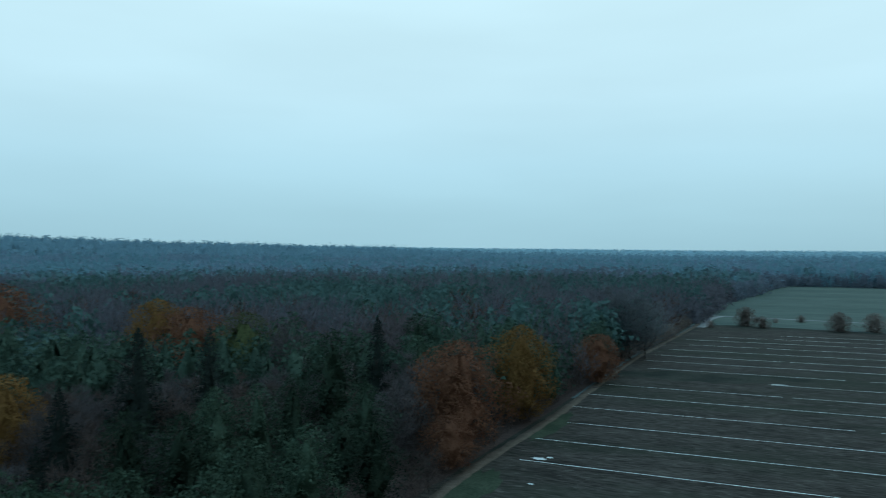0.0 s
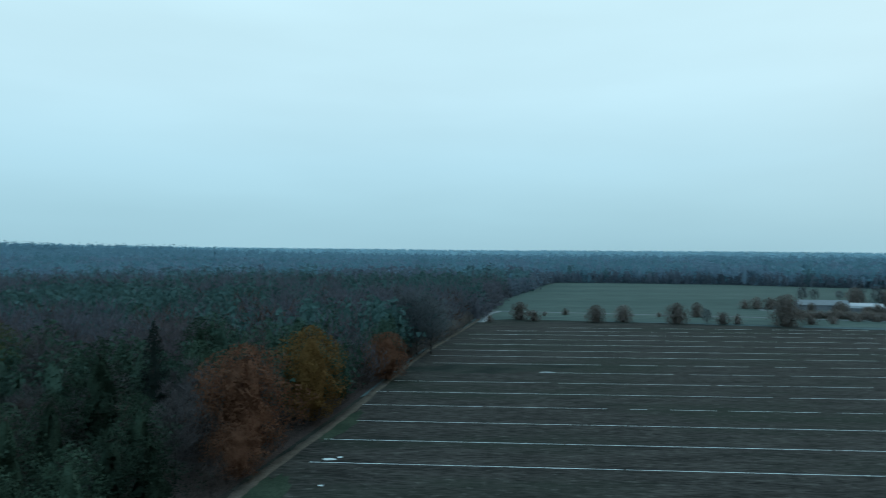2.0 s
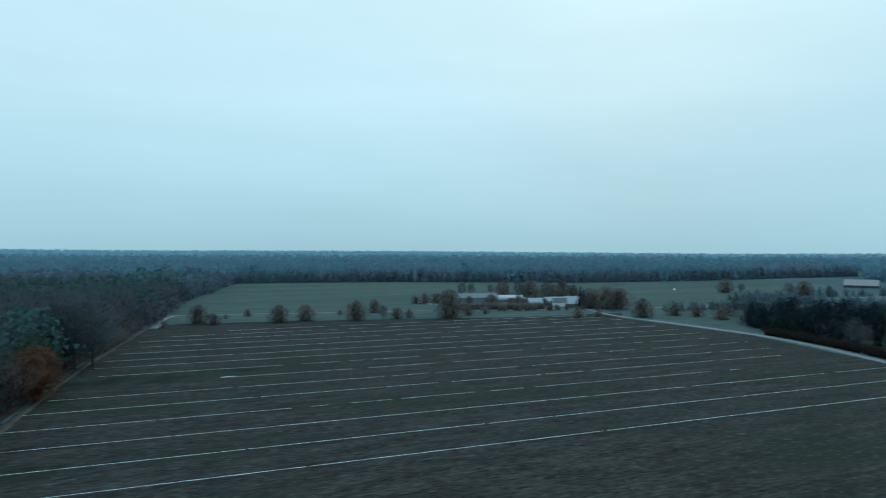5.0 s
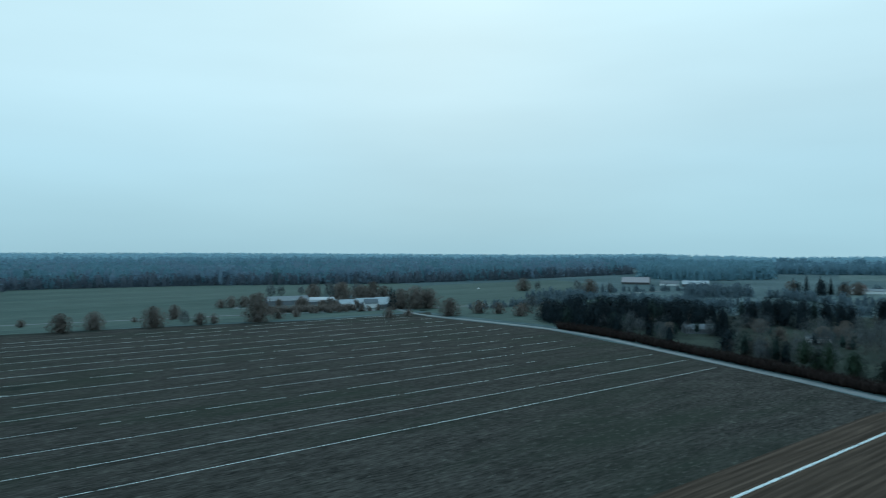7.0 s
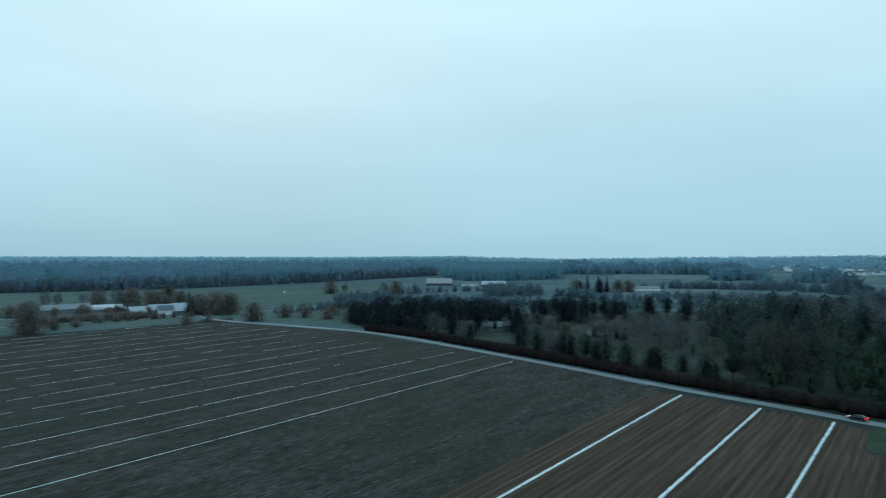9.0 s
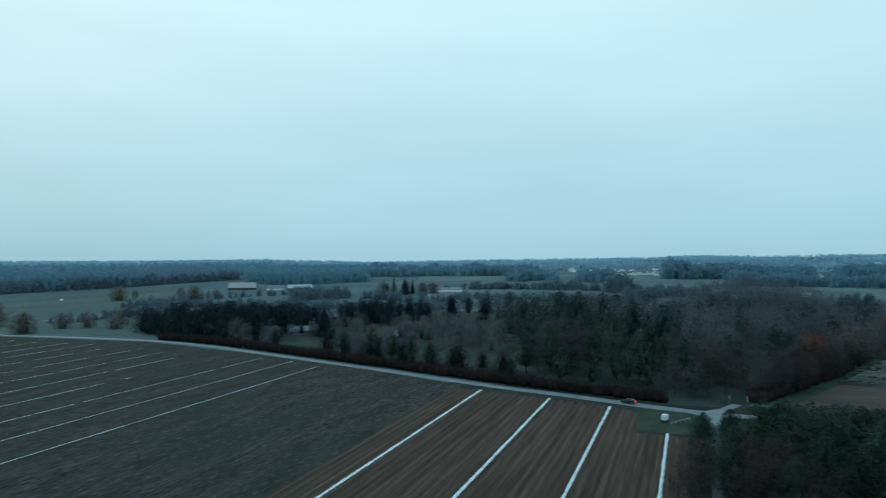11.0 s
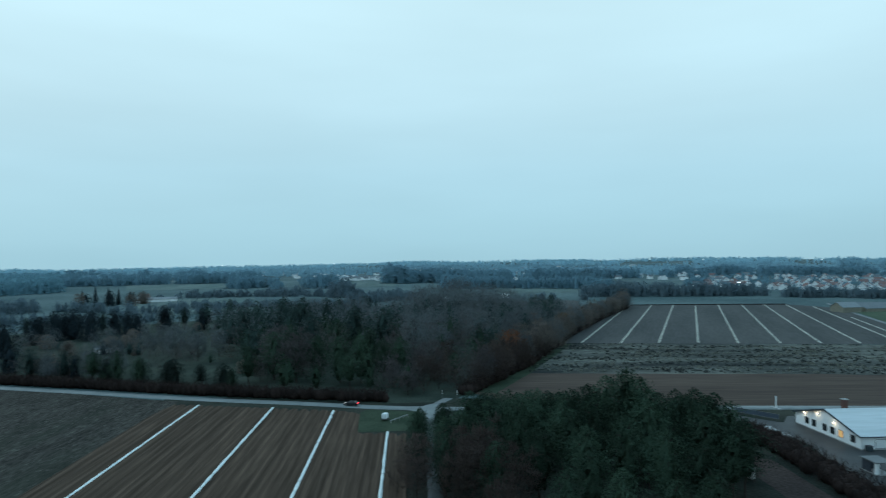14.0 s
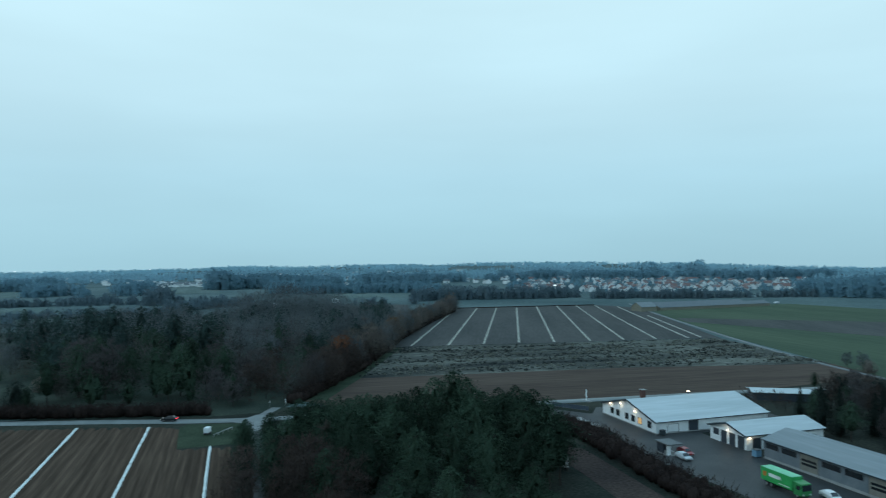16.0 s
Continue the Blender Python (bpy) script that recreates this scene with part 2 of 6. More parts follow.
M["near_belt"] = mat("hazed_near_belt_crowns", (0.102, 0.150, 0.176), (0.120, 0.170, 0.196), 0.9, 0.01, 0.5, 0.1, island=True, leafy=0.5)
M["far_belt"] = mat("hazed_far_belt_crowns", (0.240, 0.395, 0.468), (0.272, 0.432, 0.505), 0.95, 0.004, 0.05, 0.1, island=True, leafy=0.5)
M["far_wood"] = mat("hazed_far_woodland", (0.165, 0.296, 0.362), (0.190, 0.326, 0.394), 0.95, 0.004, 0.05, 0.1, island=True, leafy=0.5)
M["horizon"] = mat("hazed_horizon_woodland", (0.300, 0.486, 0.566), (0.328, 0.520, 0.600), 0.95, 0.004, 0.05, 0.1, island=True, leafy=0.5)

# copies of the twig and needle colours with distance haze mixed in
M["far_twig"] = mat("hazed_grey_twigs", (0.096, 0.112, 0.120), (0.130, 0.144, 0.150), 0.9, 0.2, 3.0, 0.2, island=True, objrand=0.2, leafy=0.5)
M["far_brown"] = mat("hazed_brown_twigs", (0.138, 0.124, 0.114), (0.182, 0.156, 0.136), 0.9, 0.2, 3.0, 0.2, island=True, objrand=0.25, leafy=0.5)
M["far_pine"] = mat("hazed_pine_needles", (0.024, 0.042, 0.040), (0.040, 0.062, 0.056), 0.9, 0.2, 3.0, 0.2, island=True, objrand=0.2, leafy=0.15)
M["far_spruce"] = mat("hazed_spruce_needles", (0.013, 0.021, 0.025), (0.022, 0.032, 0.037), 0.9, 0.2, 3.0, 0.2, island=True, objrand=0.2, leafy=0.15)
M["dark_weed"] = mat("dark_withered_weeds", (0.034, 0.038, 0.038), (0.060, 0.064, 0.062), 0.95, 0.2, 2.0, 0.2, island=True)
M["pale_weed"] = mat("pale_dead_grass", (0.140, 0.146, 0.128), (0.200, 0.204, 0.176), 0.95, 0.2, 2.0, 0.2, island=True)


# ---- builders ----
def link(name, me, material=None, parent=None, label=""):
    ob = new(name, me)
    if material:
        me.materials.append(material)
    if parent:
        ob.parent = parent
    return tagged(ob, label)


def part(name, bm, material, parent=None, label=""):
    me = bpy.data.meshes.new(name)
    bm.to_mesh(me)
    bm.free()
    return link(name, me, material, parent, label)


def raw(name, verts, faces, material, parent=None, label="", smooth=False, normals=None):
    me = bpy.data.meshes.new(name)
    v = np.asarray(verts, dtype=np.float32).reshape(-1, 3)
    f = np.asarray(faces, dtype=np.int32)
    k = f.shape[1]
    if normals is not None:
        # leaf faces turn outwards and are shaded as one rounded mass
        nn = np.asarray(normals, dtype=np.float32).reshape(-1, 3)
        g = np.cross(v[f[:, 1]] - v[f[:, 0]], v[f[:, 2]] - v[f[:, 0]])
        back = (g * nn[f[:, 0]]).sum(1) < 0
        f = f.copy()
        f[back] = f[back][:, ::-1]
    me.vertices.add(len(v))
    me.vertices.foreach_set("co", v.ravel())
    me.loops.add(f.size)
    me.loops.foreach_set("vertex_index", f.ravel())
    me.polygons.add(len(f))
    me.polygons.foreach_set("loop_start", np.arange(0, f.size, k, dtype=np.int32))
    if smooth is not False:
        flag = np.zeros(len(f), bool)
        if np.isscalar(smooth):
            flag[:int(smooth)] = True
        else:
            flag = np.asarray(smooth, bool)
        me.polygons.foreach_set("use_smooth", flag)
    me.update(calc_edges=True)
    me.validate()
    if normals is not None:
        me.normals_split_custom_set_from_vertices(nn)
    return link(name, me, material, parent, label)


def thing(name, label, category, group="", m=None):
    ob = new(name)
    ob.empty_display_size = 0.5
    if m is not None:
        ob.matrix_world = m
    return tagged(ob, label, category, group)


def box(bm, x0, y0, z0, x1, y1, z1, bevel=0.0):
    r = bmesh.ops.create_cube(bm, size=1)
    vs = r["verts"]
    bmesh.ops.scale(bm, vec=(x1 - x0, y1 - y0, z1 - z0), verts=vs)
    bmesh.ops.translate(bm, vec=((x0 + x1) / 2, (y0 + y1) / 2, (z0 + z1) / 2), verts=vs)
    if bevel:
        es = list({e for v in vs for e in v.link_edges})
        bmesh.ops.bevel(bm, geom=es, offset=bevel, segments=2, affect="EDGES")
    return bm


def boxed(x0, y0, z0, x1, y1, z1, bevel=0.0):
    return box(bmesh.new(), x0, y0, z0, x1, y1, z1, bevel)


def prism(profile, axis, a, b):
    """A closed outline of (p, q) pairs drawn out from a to b: axis 'x' takes (y, z) pairs, axis 'y' takes (x, z), axis 'z' takes (x, y)."""
    bm = bmesh.new()

    def at(p, q, s):
        return {"x": (s, p, q), "y": (p, s, q), "z": (p, q, s)}[axis]
    A = [bm.verts.new(at(p, q, a)) for p, q in profile]
    B = [bm.verts.new(at(p, q, b)) for p, q in profile]
    bm.faces.new(A)
    bm.faces.new(B[::-1])
    for i in range(len(A)):
        j = (i + 1) % len(A)
        bm.faces.new((A[j], A[i], B[i], B[j]))
    bmesh.ops.recalc_face_normals(bm, faces=bm.faces)
    return bm


def sheet(name, pts, z, material, label, category="field", kind="structure"):
    ob = part(name, prism(pts, "z", z - 0.5, z), material)
    return tagged(ob, label, category, "", kind)


def blotch(name, x, y, rx, ry, turn, z, material, label, category, seed, n=22):
    """A flat patch with an uneven outline."""
    rng = random.Random(seed)
    pts = []
    for k in range(n):
        a = 2 * math.pi * k / n
        r = rng.uniform(0.7, 1.15)
        p = Matrix.Rotation(turn, 2) @ Vector((rx * r * math.cos(a), ry * r * math.sin(a)))
        pts.append((x + p.x, y + p.y))
    return tagged(part(name, prism(pts, "z", z - 0.4, z), material), label, category)


def smooth_line(pts, n=8):
    out = []
    P = [Vector(p) for p in pts]
    for i in range(len(P) - 1):
        a, b, c, d = P[max(i - 1, 0)], P[i], P[i + 1], P[min(i + 2, len(P) - 1)]
        for k in range(n):
            t = k / n
            out.append(0.5 * (2 * b + (c - a) * t + (2 * a - 5 * b + 4 * c - d) * t * t + (3 * b - a - 3 * c + d) * t ** 3))
    out.append(P[-1])
    return out


def ribbon(name, pts, width, z, material, label, category="road", kind="structure", wob=0.0, seed=1):
    L = smooth_line(pts)
    rng = random.Random(seed)
    v, f = [], []
    for i, p in enumerate(L):
        d = (L[min(i + 1, len(L) - 1)] - L[max(i - 1, 0)]).normalized()
        n = Vector((-d.y, d.x))
        w0, w1 = width / 2 + rng.uniform(-wob, wob), width / 2 + rng.uniform(-wob, wob)
        for q, h in ((p + n * (w0 + 0.15), z - 0.3), (p + n * w0, z), (p - n * w1, z), (p - n * (w1 + 0.15), z - 0.3)):
            v.append((q.x, q.y, h))
    for i in range(len(L) - 1):
        for k in range(3):
            a = 4 * i + k
            f.append((a, a + 1, a + 5, a + 4))
    ob = raw(name, v, f, material)
    return tagged(ob, label, category, "", kind)


# ---- terrain ----
SKY_AZ = [-180, -165, -162, -156, -147, -135, -118, -112, -109, -99, -86, -78, -67, -41, -19, -0.8, 8.7, 18, 26, 33, 60, 100]
SKY_EL = [-0.6, -0.65, -0.65, -0.54, -0.16, -0.07, -0.22, -0.2, -0.36, -0.45, -0.58, -0.40, -0.46, -0.25, -0.16, -0.02, 0.15, 0.37, 0.56, 0.84, 0.85, 0.5]


def land(x, y):
    """Land height, fitted to the skyline as the camera sees it: flat near by, rising or falling far off."""
    x, y = np.asarray(x, float), np.asarray(y, float)
    az, D = np.degrees(np.arctan2(-x, y)), np.hypot(x, y)
    far = np.interp(az, [-80, -20, 5, 40, 100], [4300, 4300, 2300, 2100, 2300])
    top = 45 + far * np.tan(np.radians(np.interp(az, SKY_AZ, SKY_EL))) - 17
    s = np.clip((D - 1050) / (far - 1050), 0, 1)
    return top * s * s * (3 - 2 * s)


ring_d = np.concatenate([[0.5], np.linspace(60, 1000, 12), np.linspace(1100, 4900, 34)])
ring_a = np.radians(np.arange(0, 360, 2.0))
gv = [(0, 0, 0)] + [(-math.sin(a) * d, math.cos(a) * d, 0) for d in ring_d for a in ring_a]
gv = np.array(gv)
gv[:, 2] = land(gv[:, 0], gv[:, 1])
na = len(ring_a)
gf = [(1 + i * na + j, 1 + i * na + (j + 1) % na, 1 + (i + 1) * na + (j + 1) % na, 1 + (i + 1) * na + j) for i in range(len(ring_d) - 1) for j in range(na)]
tagged(raw("ground", gv, gf, M["ground"]), "wide flat meadow land in dull green with a haze tint", "ground", "", "structure")

# forest edge beside the sandy track, then round the far meadow
EDGE = [(-75, -40), (-56, 0), (-30, 60), (-4, 118), (3, 138), (16, 162), (29, 186), (47, 221), (76, 279), (116, 346), (148, 405), (176, 458), (212, 532), (338, 718), (408, 822),
        (470, 792), (597, 708), (682, 600), (760, 520), (960, 420), (1250, 330)]
FIELD_A = [(-16, 105), (4, 139), (22, 166), (34, 189), (52, 224), (81, 281), (121, 348), (151, 393), (253, 342), (337, 282), (390, 242), (358, 141), (310.5, 74.5), (263.5, 18), (232, -15), (100, 38), (-40, 94)]
sheet("near_grass", [(-90, 135), (-60, 0), (0, -80), (50, -150), (30, -250), (95, -290), (130, -205), (165, -135), (205, -85), (240, -12), (100, 40), (120, 352), (150, 404), (120, 362), (40, 205)], 0.015, M["grass"], "dull rough grass between the fields", "ground")
sheet("forest_floor", EDGE + [(1300, 800), (700, 1500), (-600, 1500), (-900, 500), (-600, -200)], 0.03, M["litter"], "brown leaf litter under the forest trees", "forest floor")
sheet("field_edge_verge", [(-60, -5), (-31, 60), (-4, 116), (4, 137), (17, 161), (31, 186), (49, 220), (78, 278), (118, 345), (152, 402), (175, 398), (253, 350), (340, 288), (420, 256), (396, 240), (121, 335), (60, 215), (-12, 60), (-40, -10)], 0.06, M["grass"], "rough grass verge round the ploughed field", "verge")
sheet("ploughed_field", FIELD_A, 0.10, M["dark_soil"], "dark ploughed field with wet furrows", "field")
sheet("far_meadow", [(152, 408), (180, 462), (216, 530), (341, 716), (409, 818), (470, 789), (597, 705), (681, 597), (757, 515), (728, 454), (600, 420), (520, 440), (470, 440), (400, 430), (380, 412), (432, 262), (340, 300), (254, 356)], 0.08, M["meadow"], "pale green meadow in front of the far forest", "field")
sheet("east_meadow", [(455, 300), (600, 415), (728, 450), (950, 365), (880, 290), (700, 250), (600, 160), (540, 80), (470, 104), (378, 146), (394, 190), (412, 246), (432, 278)], 0.08, M["meadow"], "flat green field beside the farmstead", "field")

M_ALONG, M_CROSS = Vector((0.9272, -0.3746)), Vector((0.3746, 0.9272))
road_pts = [(455, 320), (421, 283), (397.5, 246), (378.5, 187), (361, 139), (339.2, 104), (315, 74.6), (267.5, 18.5), (232, -22), (212, -48), (194.8, -69), (184, -86), (171, -112), (150, -155), (132, -190), (112, -228), (90, -265)]
ribbon("road", road_pts, 4.5, 0.16, M["road"], "narrow pale asphalt road between the fields")
ribbon("cross_road", [(120, 480), (160, 468), (182, 456), (230, 426), (296, 382), (321, 368), (411, 299), (428, 287), (470, 262), (520, 235), (620, 215), (760, 160)], 4.2, 0.15, M["lane"], "asphalt road with passing traffic beyond the field")
ribbon("side_lane", [(184, -82), (174, -76.5), (163.7, -72.5), (137, -61), (120.5, -54.2), (90, -41), (40, -20)], 2.8, 0.15, M["old_lane"], "pale paved lane beside the pine copse")
ribbon("forest_track", [(-58, 5), (-27, 66), (-1.4, 122.5), (7.8, 141.8), (21.7, 166.8), (34.2, 190.2), (52, 226), (81.5, 283), (121.6, 351), (152, 405), (166, 440), (182, 456)], 2.5, 0.13, M["track"], "worn sandy farm track along the forest edge", "track", wob=0.3)
ribbon("lane_mouth", [(147, 388), (154, 400), (163, 420), (173, 438), (186, 453)], 4.6, 0.17, M["road"], "pale asphalt mouth of the farm track at the forest corner")
ribbon("field_lane", [(60, -262), (91, -285), (134.5, -317), (199, -374), (299, -468), (377, -544), (420, -590)], 2.6, 0.14, M["lane"], "pale farm lane along the striped field", "track")



def rows_field(name, c0, c1, ends, starts, period, height, z, material, label):
    """A field of long ridges across the row direction, each ridge a real rise."""
    cs = np.arange(c0, c1 + 0.01, period / 6)
    v, f = [], []
    for i, c in enumerate(cs):
        s0, s1 = np.interp(c, *starts), np.interp(c, *ends)
        h = z + height * (0.5 + 0.5 * math.sin(2 * math.pi * c / period)) + 0.05 * math.sin(c * 1.9)
        for k in range(13):
            s = s0 + (s1 - s0) * k / 12
            p = M_ALONG * s + M_CROSS * c
            v.append((p.x, p.y, h if 0 < k < 12 else 0.0))
    for i in range(len(cs) - 1):
        for k in range(12):
            a = i * 13 + k
            f.append((a, a + 1, a + 14, a + 13))
    return tagged(raw(name, v, f, material), label, "field", "", "structure")


rows_field("brown_field", 0.5, 74.5, ([0, 13, 14, 20, 75], [176, 178, 200, 204.5, 218.5]), ([0, 75], [-60, -60]), 3.0, 0.26, 0.12, M["brown_soil"], "brown harrowed field in long straight rows")
sheet("junction_verge", [(165, -66.5), (167.5, -60), (169.8, -54.2), (180, -58), (190.8, -62), (193.5, -65), (184, -78), (174, -74), (164, -71)], 0.05, M["verge"], "short grass at the road junction", "verge")
sheet("copse_ground", [(186, -84), (172, -112), (150, -152), (128, -150), (60, -122), (30, -100), (40, -24), (120, -57), (170, -78)], 0.04, M["grass"], "rough grass and bare earth round the pine copse", "ground")
sheet("copse_path", [(120, -132), (104, -128), (70, -112), (40, -96), (36, -86), (74, -104), (94, -114), (112, -122)], 0.07, M["litter"], "trodden brown earth beside the pine copse", "ground")
sheet("red_field", [(202, -104), (231, -134), (172, -238), (119, -312), (95, -290), (112, -232), (135, -188), (153, -153), (176, -110)], 0.06, M["red_soil"], "bare reddish brown field behind the workshops", "field")
sheet("row_verge", [(203, -105), (230, -135), (297, -204), (291, -209), (224, -141), (197, -111)], 0.10, M["verge"], "green grass verge beside the overgrown tree row", "verge")
sheet("fallow_strip", [(229, -134), (296, -203), (200, -366), (134, -320), (119, -312), (172, -238)], 0.07, M["scrub"], "rough fallow strip with dead weeds", "field")
sheet("striped_field", [(296, -203), (502, -408), (428, -548), (380, -546), (299, -466), (201, -368)], 0.09, M["far_soil"], "bare grey brown field with pale strips", "field")
sheet("green_field_far", [(201, -378), (300, -472), (372, -545), (305, -690), (100, -640), (-150, -500), (60, -270), (92, -288)], 0.08, M["green"], "green winter crop field", "field")
sheet("green_field_band", [(268, -445), (290, -467), (160, -545), (-60, -470), (-40, -430)], 0.12, M["far_soil"], "darker ploughed band across the green field", "field")
sheet("garden_grass", [(374, 132), (322, 70), (272, 15), (238, -22), (216, -50), (199, -73), (192, -92), (236, -140), (330, -235), (420, -320), (520, -330), (560, -150), (520, 0), (480, 90)], 0.05, M["lawn"], "rough grass under scattered garden trees", "ground")


def strip(name, s_list, c, width, z, material, label, seed, wob=0.15, group=""):
    """A pale strip along a field row: each run of s_list is a piece of its own."""
    rng = random.Random(seed)
    e = thing(name, label, "field strip", group)
    for s0, s1 in s_list:
        v, f = [], []
        n = max(2, int((s1 - s0) / 1.6))
        for k in range(n + 1):
            s = s0 + (s1 - s0) * k / n
            w = width / 2 * (1 + rng.uniform(-wob, wob)) * (0.8 if k in (0, n) else 1)
            cc = c + rng.uniform(-wob, wob) * width * 0.3
            for q, h in ((cc - w - 0.04, z - 0.2), (cc - w, z), (cc + w, z), (cc + w + 0.04, z - 0.2)):
                p = M_ALONG * s + M_CROSS * q
                v.append((p.x, p.y, h))
            if k:
                a = len(v) - 8
                f += [(a + j, a + j + 4, a + j + 5, a + j + 1) for j in range(3)]
        raw("strip_piece", v, f, material, e)
    return e


def runs(s0, s1, rng, long, gap):
    """Cuts s0 to s1 into runs with gaps."""
    out, s = [], s0
    while s < s1:
        e = min(s1, s + rng.uniform(*long))
        if e - s > 1:
            out.append((s, e))
        s = e + rng.uniform(*gap)
    return out


# thin water lines in the tractor ruts of the ploughed field, painted white as mirrored sky: c across the rows, from s
# to s
rng = random.Random(5)
A_LINES = [(140.2, -39, 240, 0.27, 0.97), (157.4, -40, 248, 0.25, 0.92), (175.0, -36, 250, 0.22, 0.8), (193.2, -38, 200, 0.15, 0.55), (211.5, -37, 240, 0.23, 0.8),
           (229.0, -34, 255, 0.19, 0.75), (248.0, 16, 258, 0.18, 0.6), (266.0, -24, 250, 0.13, 0.4), (284.0, -27, 262, 0.22, 0.75), (300.5, -24, 262, 0.22, 0.75),
           (319.5, -20, 262, 0.22, 0.7), (338.0, -12, 262, 0.20, 0.6), (357.0, -14, 266, 0.22, 0.6), (373.0, 0, 262, 0.18, 0.4), (389.0, 30, 262, 0.18, 0.3)]
for i, (c, s0, s1, w, dens) in enumerate(A_LINES):
    turn_s = s0 + (60 + 150 * rng.random()) * dens if c > 160 else s1 - 20
    pieces = runs(s0, turn_s, rng, (8 + 30 * dens, 14 + 70 * dens), (0.15, 0.4 + 9 * (1 - dens))) + runs(turn_s, s1, rng, (5, 12 + 30 * dens), (0.5, 2.5 + 14 * (1 - dens)))
    strip("pale_rut_line", pieces, c, w * (0.58 if c < 150 else 0.48 if c < 200 else 0.38), 0.14, M["rut"], "thin broken water line in a tractor rut, whitened as mirrored sky", 20 + i, 0.5, "rut lines")
for i, (c, s1, s0) in enumerate([(64.5, 214, -40), (40.8, 208, -40), (22.0, 202.5, -40), (5.4, 176.5, -40)]):
    strip("pale_strip", runs(s0, s1, rng, (9, 22), (0.08, 0.25)), c, 0.62, 0.42, M["strip"], "broad white strip along the brown rows", 60 + i, 0.2, "broad strips")
# puddles: the sky's reflection is painted with the matt white strip colour
for i, (x, y, rx, ry) in enumerate(((20.6, 145.3, 1.6, 0.8), (16.8, 129.6, 0.6, 0.35), (111.0, 224.0, 2.8, 0.5), (23.0, 146.0, 0.7, 0.5))):
    blotch("puddle", x, y, rx, ry, ROW, 0.125, M["strip"], "puddle on the wet soil, whitened as mirrored sky", "puddle", 40 + i)
blotch("weedy_patch", 86, 238, 27, 9, ROW, 0.115, M["grass"], "thin green weeds on the ploughed soil", "weeds", 50, 40)
blotch("weedy_patch", 112, 236, 18, 4, ROW, 0.118, M["grass"], "thin green weeds on the ploughed soil", "weeds", 51, 30)
blotch("green_verge_patch", 5, 128, 11, 4.5, radians(64), 0.122, M["verge"], "fresh green grass beside the sandy track", "grass", 52, 30)
blotch("green_verge_patch", 28, 172, 16, 2.6, radians(62), 0.122, M["verge"], "fresh green grass beside the sandy track", "grass", 53, 30)
# strips of the far striped field run on another bearing
keep = M_ALONG, M_CROSS
M_ALONG, M_CROSS = Vector((0.705, -0.709)), Vector((0.709, 0.705))
for i, (c, s0, s1) in enumerate([(54.8, 359, 642), (35.2, 364, 649), (16.6, 370, 655), (-2.6, 376, 656), (-22, 379, 670), (-42.2, 385, 679), (-61.4, 391, 686), (-80, 396, 686), (-99, 401, 668), (-107, 404, 560)]):
    strip("straw_strip", runs(s0, s1, rng, (9, 15), (0.5, 1.0)), c, 1.3, 0.20, M["strip2"], "pale straw-coloured strip on the bare field", 80 + i, 0.08, "straw strips")
M_ALONG, M_CROSS = keep


# ---- trees ----
def shards(C, N, S, rng, thin=1.0):
    """Small leaf-spray triangles at C facing N, of size S."""
    n = len(C)
    N = N / np.linalg.norm(N, axis=1, keepdims=True)
    t = np.cross(N, rng.normal(size=(n, 3)))
    t /= np.linalg.norm(t, axis=1, keepdims=True) + 1e-9
    b = np.cross(N, t)
    a0 = rng.uniform(0, 6.28, n)
    V = []
    for k in range(3):
        a = a0 + k * 2.094 + rng.uniform(-0.4, 0.4, n)
        V.append(C + (t * (np.cos(a) * S)[:, None] + b * (np.sin(a) * S * thin)[:, None]))
    V = np.stack(V, 1).reshape(-1, 3)
    return V, np.arange(3 * n).reshape(-1, 3)


def lobed(lobes, n, size, rng, rough=0.55, low=-0.35, thin=0.55):
    """Leaf sprays on the skins of many lobes (x, y, z, r, flat)."""
    L = np.array(lobes)
    w = L[:, 3] ** 2
    pick = rng.choice(len(L), n, p=w / w.sum())
    d = rng.normal(size=(n, 3))
    d /= np.linalg.norm(d, axis=1, keepdims=True)
    d[:, 2] = np.where(d[:, 2] < low, -d[:, 2] * 0.6, d[:, 2])
    r = L[pick, 3] * rng.uniform(0.35, 1.25, n)
    off = d * r[:, None]
    off[:, 2] *= L[pick, 4]
    C = L[pick, :3] + off
    N = d + rng.normal(size=(n, 3)) * rough
    N[:, 2] += 0.35
    V, F = shards(C, N, rng.uniform(0.6, 1.3, n) * size, rng, thin)
    return V, F, np.repeat(outward(d, C, L), 3, 0)


def outward(d, C, L):
    """Normals half of the lobe and half of the whole crown, leaning up a little."""
    mid = L[:, :3].mean(0)
    e = C - mid
    e /= np.linalg.norm(e, axis=1, keepdims=True) + 1e-6
    N = d * 0.40 + e * 0.50
    N[:, 2] += 0.40
    return N / (np.linalg.norm(N, axis=1, keepdims=True) + 1e-6)


PHI = (1 + 5 ** 0.5) / 2
ICO_V = np.array([(-1, PHI, 0), (1, PHI, 0), (-1, -PHI, 0), (1, -PHI, 0), (0, -1, PHI), (0, 1, PHI), (0, -1, -PHI), (0, 1, -PHI), (PHI, 0, -1), (PHI, 0, 1), (-PHI, 0, -1), (-PHI, 0, 1)])
ICO_V = ICO_V / np.linalg.norm(ICO_V[0])
